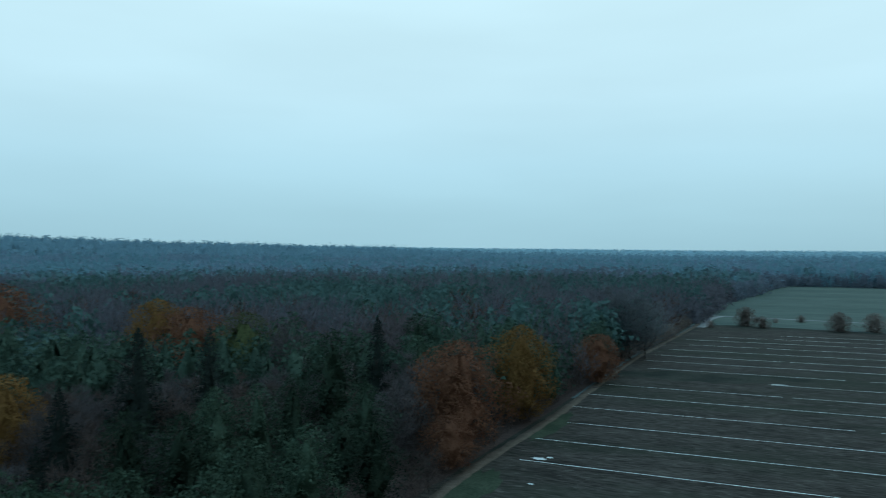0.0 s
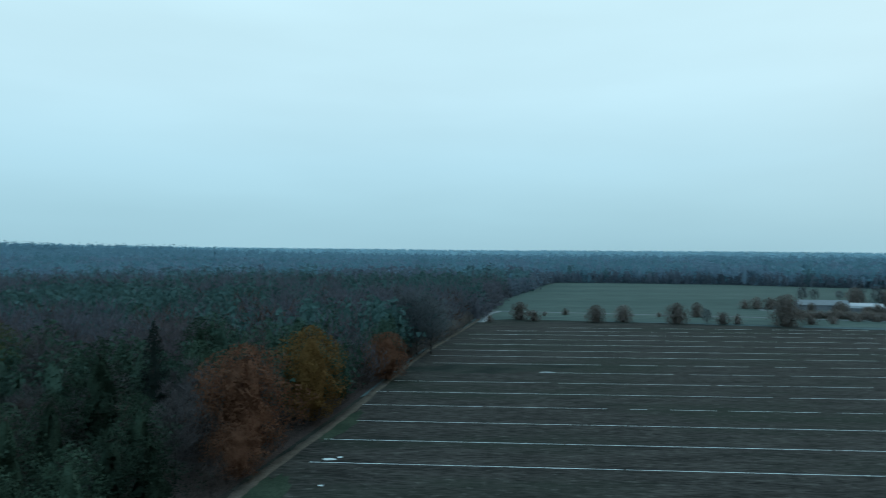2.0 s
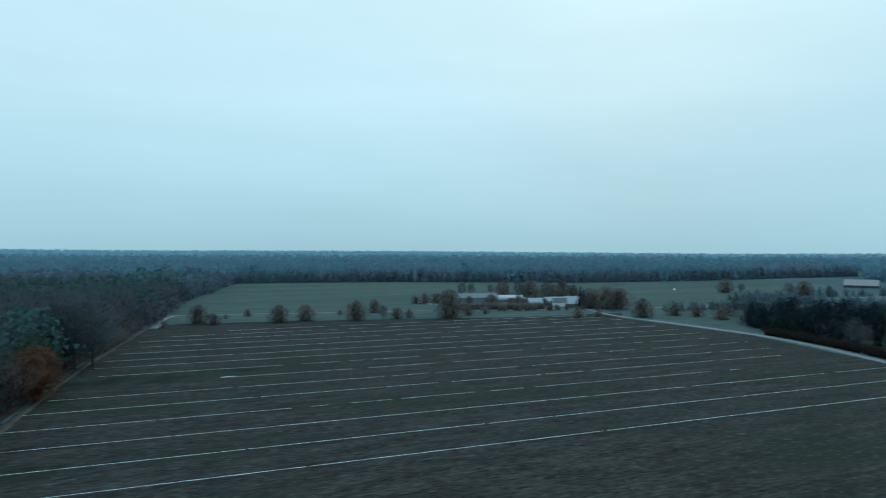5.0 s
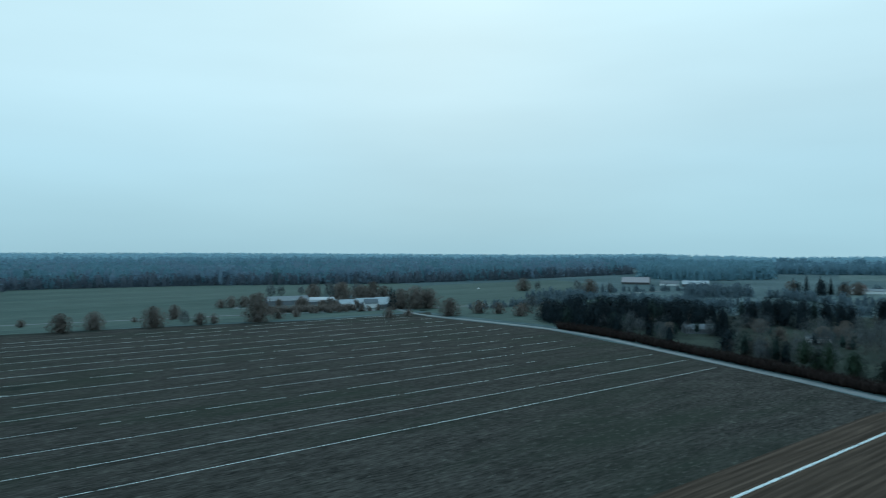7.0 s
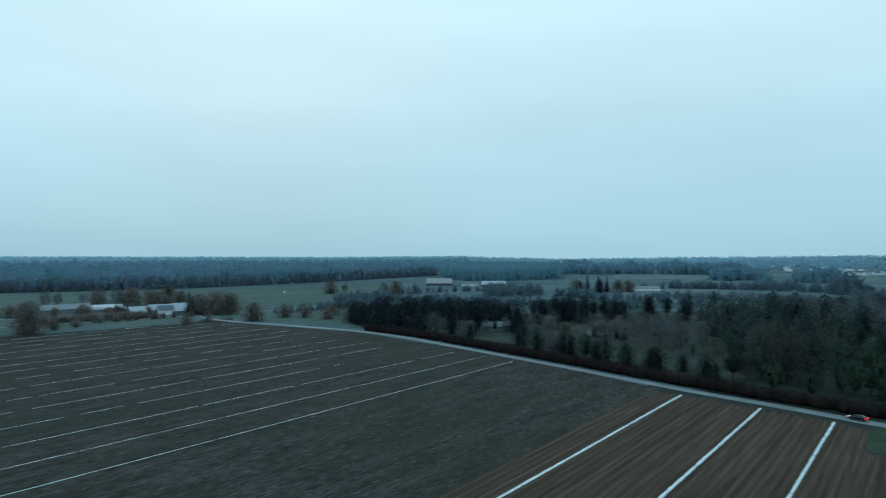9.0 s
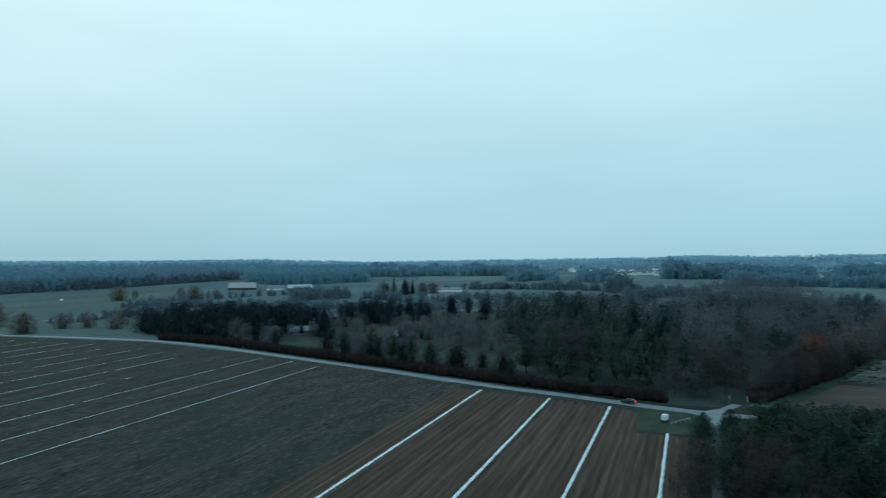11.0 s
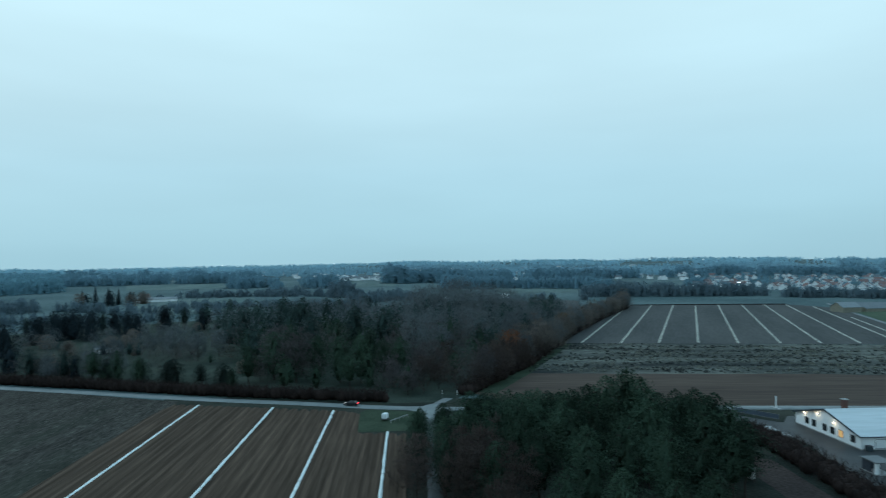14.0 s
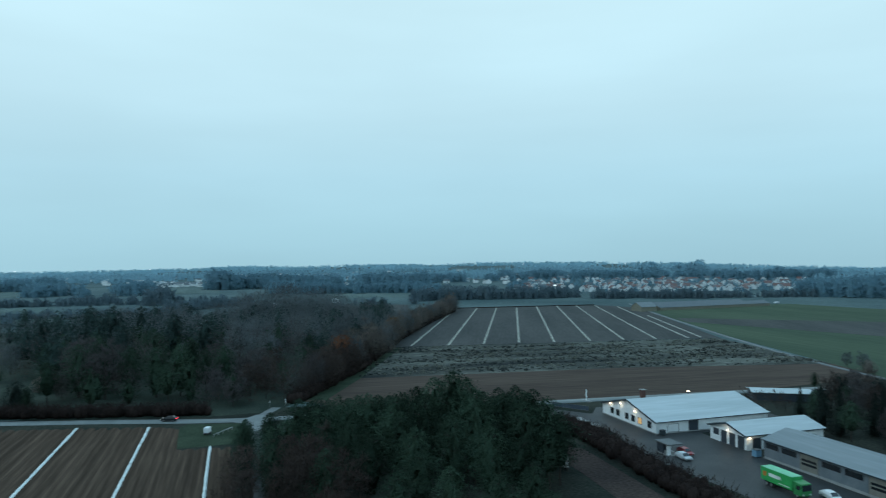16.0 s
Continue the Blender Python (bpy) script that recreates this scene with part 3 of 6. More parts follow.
ICO_F = [(0, 11, 5), (0, 5, 1), (0, 1, 7), (0, 7, 10), (0, 10, 11), (1, 5, 9), (5, 11, 4), (11, 10, 2), (10, 7, 6), (7, 1, 8), (3, 9, 4), (3, 4, 2), (3, 2, 6), (3, 6, 8), (3, 8, 9), (4, 9, 5), (2, 4, 11), (6, 2, 10), (8, 6, 7), (9, 8, 1)]


def clumps(lobes, nr, shrink=0.5, jag=0.3):
    """A knobbly closed clump of foliage for each lobe (x, y, z, r, flat)."""
    bv, bf = ICO_V, np.array(ICO_F)
    V, F = [], []
    for i, (x, y, z, r, flat) in enumerate(lobes):
        k = 1 + nr.normal(size=(len(bv), 1)) * jag
        p = bv * k * r * shrink
        p[:, 2] *= flat
        V.append(p + (x, y, z))
        F.append(bf + i * len(bv))
    V = np.concatenate(V)
    return V, np.concatenate(F), outward(np.tile(bv, (len(lobes), 1)), V, np.array(lobes))


def crown_normals(V, base):
    """Outward normals of a leafless crown about its middle."""
    N = V - np.array((0, 0, base))
    N /= np.linalg.norm(N, axis=1, keepdims=True) + 1e-6
    N[:, 2] += 0.5
    return N / (np.linalg.norm(N, axis=1, keepdims=True) + 1e-6)


CROWNS = {
    # outline of half a crown over its height from 0 to 1, unevenness, tiers of boughs
    "pine": (lambda u: (1 - u ** 2.3) ** 0.68 * (0.45 + 0.55 * np.minimum(1, u / 0.3)), 0.33, 5),
    "spruce": (lambda u: (1 - u) ** 0.9 * (0.75 + 0.25 * np.minimum(1, u / 0.08)), 0.14, 11),
    "thuja": (lambda u: (1 - u ** 3.0) ** 0.6, 0.24, 0),
    "round": (lambda u: (1 - u ** 2.3) ** 0.52 * (0.72 + 0.28 * np.minimum(1, u / 0.3)), 0.20, 0),
    "oak": (lambda u: np.clip(4 * u ** 0.8 * (1 - u ** 1.25), 0, None) ** 0.5 * 0.95, 0.21, 0),
    "yellow": (lambda u: np.clip(4 * u ** 0.7 * (1 - u ** 1.2), 0, None) ** 0.55, 0.22, 0),
    "dome": (lambda u: (1 - u ** 2.0) ** 0.55, 0.12, 0),
}


def crown_mass(shape, H, R, base, n, size, nr, core=(9, 6), rough=0.5, thin=0.55, up=0.15):
    """A crown as one uneven mass: a dark core under many small sprays; vertices, faces and normals."""
    prof, amp, tiers = CROWNS[shape]
    waves = [(nr.integers(2, 6), nr.uniform(4, 16), nr.uniform(0, 6.28), nr.uniform(0.3, 0.6)) for _ in range(6)]
    waves += [(nr.integers(4, 9), nr.uniform(12, 30), nr.uniform(0, 6.28), nr.uniform(0.4, 0.65)) for _ in range(10)]

    def at(u, a, some=16):
        w = sum(h * np.sin(i * a + k * u + p + 1.3 * np.sin(2 * a + p)) for i, k, p, h in waves[:some]) / 1.6
        r = R * prof(np.clip(u, 0.001, 0.999)) * (1 + amp * w)
        if tiers:
            r = r * (1 + 0.16 * np.sin(6.283 * tiers * u + 1.2 * np.sin(a * 2 + waves[0][2])))
        return np.stack([np.cos(a) * r, np.sin(a) * r, H * (base + (1 - base) * u) + 0.03 * H * amp * w], -1)

    def normal(u, a):
        e = 0.012
        N = np.cross(at(u, a + e) - at(u, a - e), at(np.minimum(u + e, 0.998), a) - at(np.maximum(u - e, 0.001), a))
        return N / (np.linalg.norm(N, axis=-1, keepdims=True) + 1e-9)

    grid = np.linspace(0.0, 1.0, 60)
    wt = prof(np.clip(grid, 0.01, 0.99)) + 0.12
    u = np.clip(nr.choice(grid, n, p=wt / wt.sum()) + nr.uniform(-0.009, 0.009, n), 0.002, 0.998)
    a = nr.uniform(0, 6.283, n)
    P, N = at(u, a), normal(u, a)
    q = 1.08 - 0.55 * nr.random(n) ** 1.5
    C = P * np.stack([q, q, np.ones(n)], 1) + N * (nr.uniform(-0.3, 0.9, n) * size)[:, None]
    V, F = shards(C, N + nr.normal(size=N.shape) * rough, nr.uniform(0.6, 1.3, n) * size, nr, thin)
    soft = N + (0, 0, up) + nr.normal(size=N.shape) * 0.15
    soft = np.repeat(soft / np.linalg.norm(soft, axis=1, keepdims=True), 3, 0)
    ca, cu = core
    ga, gu = np.meshgrid(np.arange(ca) * 6.283 / ca, np.linspace(0.0, 0.97, cu))
    K = at(gu.ravel(), ga.ravel(), 6) * (0.46, 0.46, 0.90)
    KF = [(i * ca + j, i * ca + (j + 1) % ca, (i + 1) * ca + (j + 1) % ca, (i + 1) * ca + j) for i in range(cu - 1) for j in range(ca)]
    KF = np.array([t for p, o, m, w in KF for t in ((p, o, m), (p, m, w))])
    KN = normal(gu.ravel(), ga.ravel()) + (0, 0, up)
    KN /= np.linalg.norm(KN, axis=1, keepdims=True)
    return np.concatenate([K, V]), np.concatenate([KF, F + len(K)]), np.concatenate([KN, soft])


def round_lobes(H, R, rng, k=34, base=0.25):
    out = []
    for i in range(k):
        u = (i + 0.5) / k
        zz = 1 - 2 * u
        a = i * 2.4
        rr = math.sqrt(max(0, 1 - zz * zz))
        s = rng.uniform(0.6, 0.95)
        cz = H * (base + 1) / 2
        hz = H * (1 - base) / 2
        out.append((math.cos(a) * rr * R * s, math.sin(a) * rr * R * s, cz + zz * hz * s * 0.9, R * rng.uniform(0.2, 0.4), 0.8))
    return out


def tube(v, f, a, b, ra, rb, sides=4):
    a, b = Vector(a), Vector(b)
    d = (b - a).normalized()
    s = d.orthogonal().normalized()
    t = d.cross(s)
    i0 = len(v)
    for p, r in ((a, ra), (b, rb)):
        for k in range(sides):
            g = 2 * math.pi * k / sides
            q = p + (s * math.cos(g) + t * math.sin(g)) * r
            v.append((q.x, q.y, q.z))
    for k in range(sides):
        j = (k + 1) % sides
        f.append((i0 + k, i0 + j, i0 + sides + j, i0 + sides + k))


def limbs(H, R, rng, base=0.25, n=9, deep=2):
    """Tapered trunk with forking limbs; returns the mesh and the twig ends."""
    v, f, ends = [], [], []
    tr = H * 0.014 + 0.05
    pts = [Vector((0, 0, -0.3))]
    for k in range(1, 6):
        pts.append(Vector((rng.uniform(-1, 1) * H * 0.012 * k, rng.uniform(-1, 1) * H * 0.012 * k, H * 0.93 * k / 5)))
    for k in range(5):
        tube(v, f, pts[k], pts[k + 1], tr * (1 - k / 5.3), tr * (1 - (k + 1) / 5.3), 6)

    def grow(p, d, length, r, depth):
        q = p + d * length
        tube(v, f, p, q, r, r * 0.5, 3)
        ends.append((p.lerp(q, 0.6), d))
        ends.append((q, d))
        if depth:
            for _ in range(3):
                e = (d + Vector((rng.uniform(-1, 1), rng.uniform(-1, 1), rng.uniform(-0.2, 0.9))) * 0.75).normalized()
                grow(p.lerp(q, rng.uniform(0.45, 1)), e, length * rng.uniform(0.5, 0.7), r * 0.5, depth - 1)
    for i in range(n):
        u = base + (0.95 - base) * i / n
        k = min(4, int(u / 0.93 * 5))
        p = pts[k].lerp(pts[k + 1], u / 0.93 * 5 - k)
        a = i * 2.4 + rng.uniform(-0.4, 0.4)
        d = Vector((math.cos(a), math.sin(a), rng.uniform(0.4, 1.0))).normalized()
        grow(p, d, R * rng.uniform(0.5, 0.75) * (1.1 - 0.5 * u), tr * 0.4, deep)
    return v, f, ends


def tree(kind, seed, m, H=1.0, far=False):
    """One tree of unit plan: kinds pine, spruce, bare, brown, oak, yellow, green, bush."""
    rng, nr = random.Random(seed), np.random.default_rng(seed)
    spec = {"pine": ("pine_tree", "dark green pine with layered needle clumps", "pine"), "spruce": ("spruce_tree", "slender dark spruce, almost black", "spruce"),
            "bare": ("bare_tree", "leafless grey-brown tree with fine twigs", "twig"), "brown": ("brown_tree", "late autumn tree with thin brown foliage", "twig_brown"),
            "oak": ("oak_tree", "broad rust-orange oak in autumn leaf", "orange"), "yellow": ("autumn_tree", "tall tree in yellow-brown autumn leaf", "yellow"),
            "green": ("green_tree", "broad tree in yellow-green late leaf", "yellowgreen"), "round": ("round_tree", "rounded field tree with dull brown foliage", "far_brown"), "bush": ("bush", "leafless dark brown bush", "twig_brown"), "thuja": ("garden_conifer", "broad dark conifer in the garden", "spruce")}[kind]
    # far trees take the haze-tinted copy of their colour
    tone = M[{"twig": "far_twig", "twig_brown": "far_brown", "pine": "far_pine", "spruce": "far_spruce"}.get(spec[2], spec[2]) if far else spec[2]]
    e = thing(spec[0], spec[1], "bush" if kind == "bush" else "tree", "", m)
    if kind == "bush" and far:
        V, F, N = crown_mass("round", H, 0.62 * H, 0.0, 700, 0.06 * H, nr, rough=0.6, up=0.3)
        raw("crown", V, F, tone, e, normals=N)
        return e
    if kind in ("bare", "bush", "brown"):
        R = {"bare": 0.33, "brown": 0.34, "bush": 0.6}[kind] * H
        v, f, ends = limbs(H, R, rng, 0.05 if kind == "bush" else 0.14, 6 if kind == "bush" else 10)
        raw("trunk", v, f, M["bark"], e)
        per = {"bare": 4, "brown": 3, "bush": 3}[kind]
        P = np.array([list(p) for p, d in ends])
        Dr = np.array([list(d) for p, d in ends])
        P, Dr = np.repeat(P, per, 0), np.repeat(Dr, per, 0)
        Dr = Dr + nr.normal(size=Dr.shape) * 0.7
        Dr[:, 2] += 0.3
        Dr /= np.linalg.norm(Dr, axis=1, keepdims=True)
        ln = nr.uniform(0.5, 1.3, len(P)) * R * 0.30
        side = np.cross(Dr, nr.normal(size=Dr.shape))
        side /= np.linalg.norm(side, axis=1, keepdims=True)
        wd = (0.035 if kind == "bare" else 0.05) * H / 15 + 0.01
        V = np.stack([P - side * wd, P + side * wd, P + Dr * ln[:, None]], 1).reshape(-1, 3)
        # the fine twigs of the outer crown
        k = {"bare": 1900, "brown": 900, "bush": 450}[kind]
        B = np.array(round_lobes(H, R, rng, 30, 0.02 if kind == "bush" else 0.1))
        pick = nr.integers(0, len(B), k)
        Q = B[pick, :3] + nr.normal(size=(k, 3)) * (B[pick, 3] * 0.55)[:, None]
        E = Q - np.array((0, 0, H * 0.3))
        E /= np.linalg.norm(E, axis=1, keepdims=True)
        E = E + nr.normal(size=E.shape) * 0.45
        E[:, 2] += 0.35
        E /= np.linalg.norm(E, axis=1, keepdims=True)
        sd = np.cross(E, nr.normal(size=E.shape))
        sd /= np.linalg.norm(sd, axis=1, keepdims=True)
        tl = nr.uniform(0.05, 0.12, k) * H
        V = np.concatenate([V, np.stack([Q - sd * 0.0042 * H, Q + sd * 0.0042 * H, Q + E * tl[:, None]], 1).reshape(-1, 3)])
        F = np.arange(len(V)).reshape(-1, 3)
        N = crown_normals(V, H * 0.45)
        if kind == "brown":
            A = round_lobes(H, R * 1.02, rng, 26, 0.2)
            V2, F2, N2 = lobed(A, 1100, 0.015 * H, nr, 0.45)
            V, F, N = np.concatenate([V, V2]), np.concatenate([F, F2 + len(V)]), np.concatenate([N, N2])
        raw("crown", V, F, tone, e, normals=N)
        return e
    # half width, foot of the crown, sprays, spray size
    wide, base, n, size = {"pine": (0.28, 0.14 + 0.09 * (seed % 3), 4200, 0.0150), "thuja": (0.40, -0.02, 4200, 0.0210), "round": (0.54, 0.0, 5200, 0.0290), "spruce": (0.25, 0.04, 3400, 0.0150),
                           "oak": (0.37, 0.05, 9000, 0.0180), "yellow": (0.25, 0.05, 7000, 0.0170), "green": (0.33, 0.10, 4600, 0.0150)}[kind]
    v, f, _ = limbs(H, wide * H * 0.9, rng, 0.3, 6, 1)
    raw("trunk", v, f, M["bark"], e)
    V, F, N = crown_mass({"green": "oak"}.get(kind, kind), H, wide * H, base, int(n * (0.5 if far else 1.0)), size * H * (1.25 if far else 1.0), nr, rough=0.55)
    raw("crown", V, F, tone, e, normals=N)
    return e


PROTO = {}
FILL = {}


def fill(kind, x, y, H):
    """A tree among many: kept for the joined thickets."""
    FILL.setdefault((kind, math.hypot(x, y) > 330), []).append((x, y, 0.0, H))


def plant(kind, x, y, H, seed, base=0.0):
    """A tree of a kind, H metres tall, at x, y; three shapes of each kind are built, the rest are copies."""
    var = seed % 3
    rng = random.Random(seed * 7 + 3)
    s = H / 15.0
    w = s * rng.uniform(0.88, 1.14)
    m = Matrix.LocRotScale((x, y, base), Euler((0, 0, rng.uniform(0, 6.28))), (w, w, s))
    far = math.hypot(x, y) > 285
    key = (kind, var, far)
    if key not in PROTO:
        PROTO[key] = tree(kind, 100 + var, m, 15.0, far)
        PROTO[key].scale = (1, 1, 1)
        PROTO[key].matrix_basis = m
        return PROTO[key]
    src = PROTO[key]
    made = copy_thing(src, m)
    made.matrix_basis = m
    return made


def spare(x, y, r, got):
    return all((x - a) ** 2 + (y - b) ** 2 > r * r for a, b in got)


def inside(x, y, poly):
    hit, j = False, len(poly) - 1
    for i in range(len(poly)):
        (xi, yi), (xj, yj) = poly[i], poly[j]
        if (yi > y) != (yj > y) and x < (xj - xi) * (y - yi) / (yj - yi) + xi:
            hit = not hit
        j = i
    return hit


FOREST = EDGE + [(1500, 280), (4500, -200), (4500, 4500), (-4500, 4500), (-4500, -500), (-600, -200)]


def edge_gap(x, y):
    """Distance from the forest's edge."""
    best = 1e9
    for (ax, ay), (bx, by) in zip(EDGE[:-1], EDGE[1:]):
        dx, dy = bx - ax, by - ay
        t = max(0, min(1, ((x - ax) * dx + (y - ay) * dy) / (dx * dx + dy * dy)))
        best = min(best, math.hypot(x - ax - t * dx, y - ay - t * dy))
    return best


def by_angle(az, D):
    return -math.sin(radians(az)) * D, math.cos(radians(az)) * D


# chosen trees of the forest edge: kind, bearing, distance, height
CHOSEN = [("oak", -1.2, 150, 24.5), ("yellow", -6.6, 178, 25.0), ("oak", -12.9, 232, 16.5), ("pine", 9.2, 152, 27.0), ("pine", 6.6, 128, 20.0), ("pine", 2.1, 205, 25.5), ("spruce", 19.0, 150, 28.5), ("spruce", 24.2, 145, 29.5),
          ("spruce", 5.5, 172, 28.0), ("pine", 25.0, 112, 21.0), ("pine", 21.1, 108, 20.5), ("pine", 15.3, 122, 21.5), ("pine", 18.5, 118, 20.5), ("green", 16.4, 205, 26.5), ("yellow", 22.8, 232, 29.0), ("oak", 20.5, 222, 27.0),
          ("oak", 33.5, 300, 32.0), ("yellow", 33.0, 150, 21.5), ("spruce", 29.5, 128, 22.0), ("pine", 31.6, 88, 19.0), ("bare", -15.4, 287, 27.0), ("bare", -16.6, 290, 25.0), ("bare", -14.3, 288, 26.0), ("pine", 12.5, 138, 20.0), ("pine", 5.8, 112, 17.0), ("pine", 8.6, 116, 17.5),
          ("oak", -0.6, 138, 11.0), ("brown", 1.5, 142, 12.0), ("bare", 13.0, 190, 22.0)]
taken = []
for i, (kind, az, D, H) in enumerate(CHOSEN):
    x, y = by_angle(az, D)
    plant(kind, x, y, H, i)
    taken.append((x, y, 7.0 if kind in ("oak", "yellow") else 5.5))

rng = random.Random(11)
NEAR = 178.0
rooted = []
seed = 200
step = 7.0
for ix in range(76):
    for iy in range(52):
        x, y = -270 + ix * step + rng.uniform(-2.6, 2.6), 20 + iy * step + rng.uniform(-2.6, 2.6)
        D, az = math.hypot(x, y), math.degrees(math.atan2(-x, y))
        if not (55 < D < NEAR and -40 < az < 42) or not inside(x, y, FOREST) or edge_gap(x, y) < 2.5:
            continue
        if any((x - a) ** 2 + (y - b) ** 2 < r * r for a, b, r in taken):
            continue
        if any(abs(az - q) < 4.0 * 150 / r and r - 24 < D < r for k, q, r, h in CHOSEN if k in ("oak", "yellow") and q < 5) or any(abs(az - q) < 2.4 * 130 / r and r - 20 < D < r for k, q, r, h in CHOSEN if k in ("pine", "spruce") and r > 100):
            continue
        p = noise.noise(Vector((x / 60, y / 60, 2.0))) + rng.uniform(-0.35, 0.35)
        left_dark = az > 20 and 100 < D < 240
        if edge_gap(x, y) < 16 and az < 8:
            kind = rng.choice(["bare", "bare", "brown", "bare", "brown"])
        elif left_dark:
            kind = rng.choice(["bare", "bare", "brown"])
        elif p > 0.02 or (D < 130 and rng.random() < 0.2):
            kind = "pine" if rng.random() < 0.88 else "spruce"
        else:
            kind = "bare" if rng.random() < 0.7 else "brown"
        H = rng.uniform(11, 16.5) if kind in ("bare", "brown") else rng.uniform(12, 23)
        if edge_gap(x, y) < 22 and az < 4:
            H += 4
        if D < 120:
            H = min(H, 20)
        seed += 1
        plant(kind, x, y, H, seed)
        rooted.append((x, y))


# scrub along the forest edge
for (ax, ay), (bx, by) in zip(EDGE[3:10], EDGE[4:11]):
    n = int(math.dist((ax, ay), (bx, by)) / 2.4)
    for k in range(n):
        u = (k + rng.random()) / n
        seed += 1
        plant("bush", ax + (bx - ax) * u - rng.uniform(0.5, 5.5), ay + (by - ay) * u + rng.uniform(0, 2.0), rng.uniform(2.5, 7.0), seed)


def template(kind, n, size, seed, k):
    """A far tree of height 1: cushioned sprays for pines, twig blades for leafless trees; with normals."""
    rng, nr = random.Random(seed), np.random.default_rng(seed)
    if kind == "pine":
        return crown_mass("pine", 1.0, 0.27, 0.22, n, size, nr, (k, 5), 0.55, 0.7)
    if kind == "fuzz":
        return crown_mass("dome", 1.0, 0.38, 0.02, n, size, nr, (6, 4) if n > 12 else (5, 3), 0.5, 0.8, 0.7)
    lobes = round_lobes(1.0, 0.30, rng, 14, 0.05)
    L = np.array(lobes)
    P = L[nr.integers(0, len(L), n), :3] + nr.normal(size=(n, 3)) * 0.085
    D = P - (0, 0, 0.1)
    D[:, 2] *= 1.3
    D /= np.linalg.norm(D, axis=1, keepdims=True)
    D += nr.normal(size=D.shape) * 0.35
    side = np.cross(D, nr.normal(size=D.shape))
    side /= np.linalg.norm(side, axis=1, keepdims=True)
    V2 = np.stack([P - side * size * 0.22, P + side * size * 0.22, P + D * size * 2.4], 1).reshape(-1, 3)
    return V2, np.arange(len(V2)).reshape(-1, 3), crown_normals(V2, 0.45)


def woodland(name, places, kind, n, size, material, label, seed, k=7):
    """Many far trees as one thing: places are (x, y, z, height)."""
    if not places:
        return
    T = [template(kind, n, size, seed + i, k) for i in range(5)]
    rng = np.random.default_rng(seed)
    V, F, N, o = [], [], [], 0
    P = np.array(places)
    which = rng.integers(0, 5, len(P))
    for i in range(5):
        Q = P[which == i]
        if not len(Q):
            continue
        tv, tf, tn = T[i]
        a = rng.uniform(0, 6.28, len(Q))
        c, s = np.cos(a)[:, None], np.sin(a)[:, None]
        w = (Q[:, 3] * rng.uniform(0.9, 1.35, len(Q)))[:, None]
        x = Q[:, 0, None] + (tv[None, :, 0] * c - tv[None, :, 1] * s) * w
        y = Q[:, 1, None] + (tv[None, :, 0] * s + tv[None, :, 1] * c) * w
        z = Q[:, 2, None] + tv[None, :, 2] * Q[:, 3, None]
        V.append(np.stack([x, y, z], 2).reshape(-1, 3))
        N.append(np.stack([tn[None, :, 0] * c - tn[None, :, 1] * s, tn[None, :, 0] * s + tn[None, :, 1] * c, tn[None, :, 2] + 0 * c], 2).reshape(-1, 3))
        F.append((tf[None] + (np.arange(len(Q)) * len(tv))[:, None, None] + o).reshape(-1, 3))
        o += len(Q) * len(tv)
    tagged(raw(name, np.concatenate(V), np.concatenate(F), material, normals=np.concatenate(N)), label, "woodland", "", "stuff")


def scatter(d0, d1, az0, az1, step, test, seed, lo, hi):
    rng = random.Random(seed)
    out = []
    n = int((d1 - d0) / step)
    for i in range(n):
        D = d0 + (i + 0.5) * step
        m = int(D * radians(az1 - az0) / step)
        for j in range(m):
            d = D + rng.uniform(-0.45, 0.45) * step
            a = az0 + (az1 - az0) * (j + rng.uniform(0.05, 0.95)) / m
            x, y = by_angle(a, d)
            if test(x, y, d, a):
                out.append((x, y, rng.uniform(lo, hi)))
    return out


def in_forest(x, y, d, a):
    return inside(x, y, FOREST)


def split(P, seed):
    """Parts a wood into pines and leafless trees by broad patches."""
    a, b = [], []
    rng = random.Random(seed)
    for x, y, h in P:
        z = float(land(x, y))
        (a if noise.noise(Vector((x / 110, y / 110, 2.0))) + rng.uniform(-0.3, 0.3) > -0.02 else b).append((x, y, z, h))
    return a, b


def clear(x, y, d, a):
    if not inside(x, y, FOREST) or any((x - p) ** 2 + (y - q) ** 2 < r * r for p, q, r in taken):
        return False
    return d > NEAR + 30 or spare(x, y, 4.5, rooted)


def banded(P, seed, limits):
    """Parts a wood by distance with ragged borders."""
    rng = random.Random(seed)
    out = [[] for _ in range(len(limits) + 1)]
    for p in P:
        d = math.hypot(p[0], p[1]) * (1 + rng.uniform(-0.14, 0.14))
        out[sum(d > v for v in limits)].append(p)
    return out


mid = scatter(NEAR, 640, -60, 42, 8.2, clear, 1, 13.5, 25)
a, b = split(mid, 2)
# bands by distance, each farther one with a stronger haze tint
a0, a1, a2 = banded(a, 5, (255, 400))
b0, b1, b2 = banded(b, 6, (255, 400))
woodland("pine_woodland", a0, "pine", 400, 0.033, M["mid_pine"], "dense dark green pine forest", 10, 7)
woodland("pine_woodland", a1, "pine", 150, 0.056, M["haze_slate_pine"], "dense pine forest, lightly tinted with haze", 11, 6)
woodland("pine_woodland", a2, "pine", 80, 0.072, M["haze_teal_pine"], "dense pine forest tinted blue with haze", 12, 6)
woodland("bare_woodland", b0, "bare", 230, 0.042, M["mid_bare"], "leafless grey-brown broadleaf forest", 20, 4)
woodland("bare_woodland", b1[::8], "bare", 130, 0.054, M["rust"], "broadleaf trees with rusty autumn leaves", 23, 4)
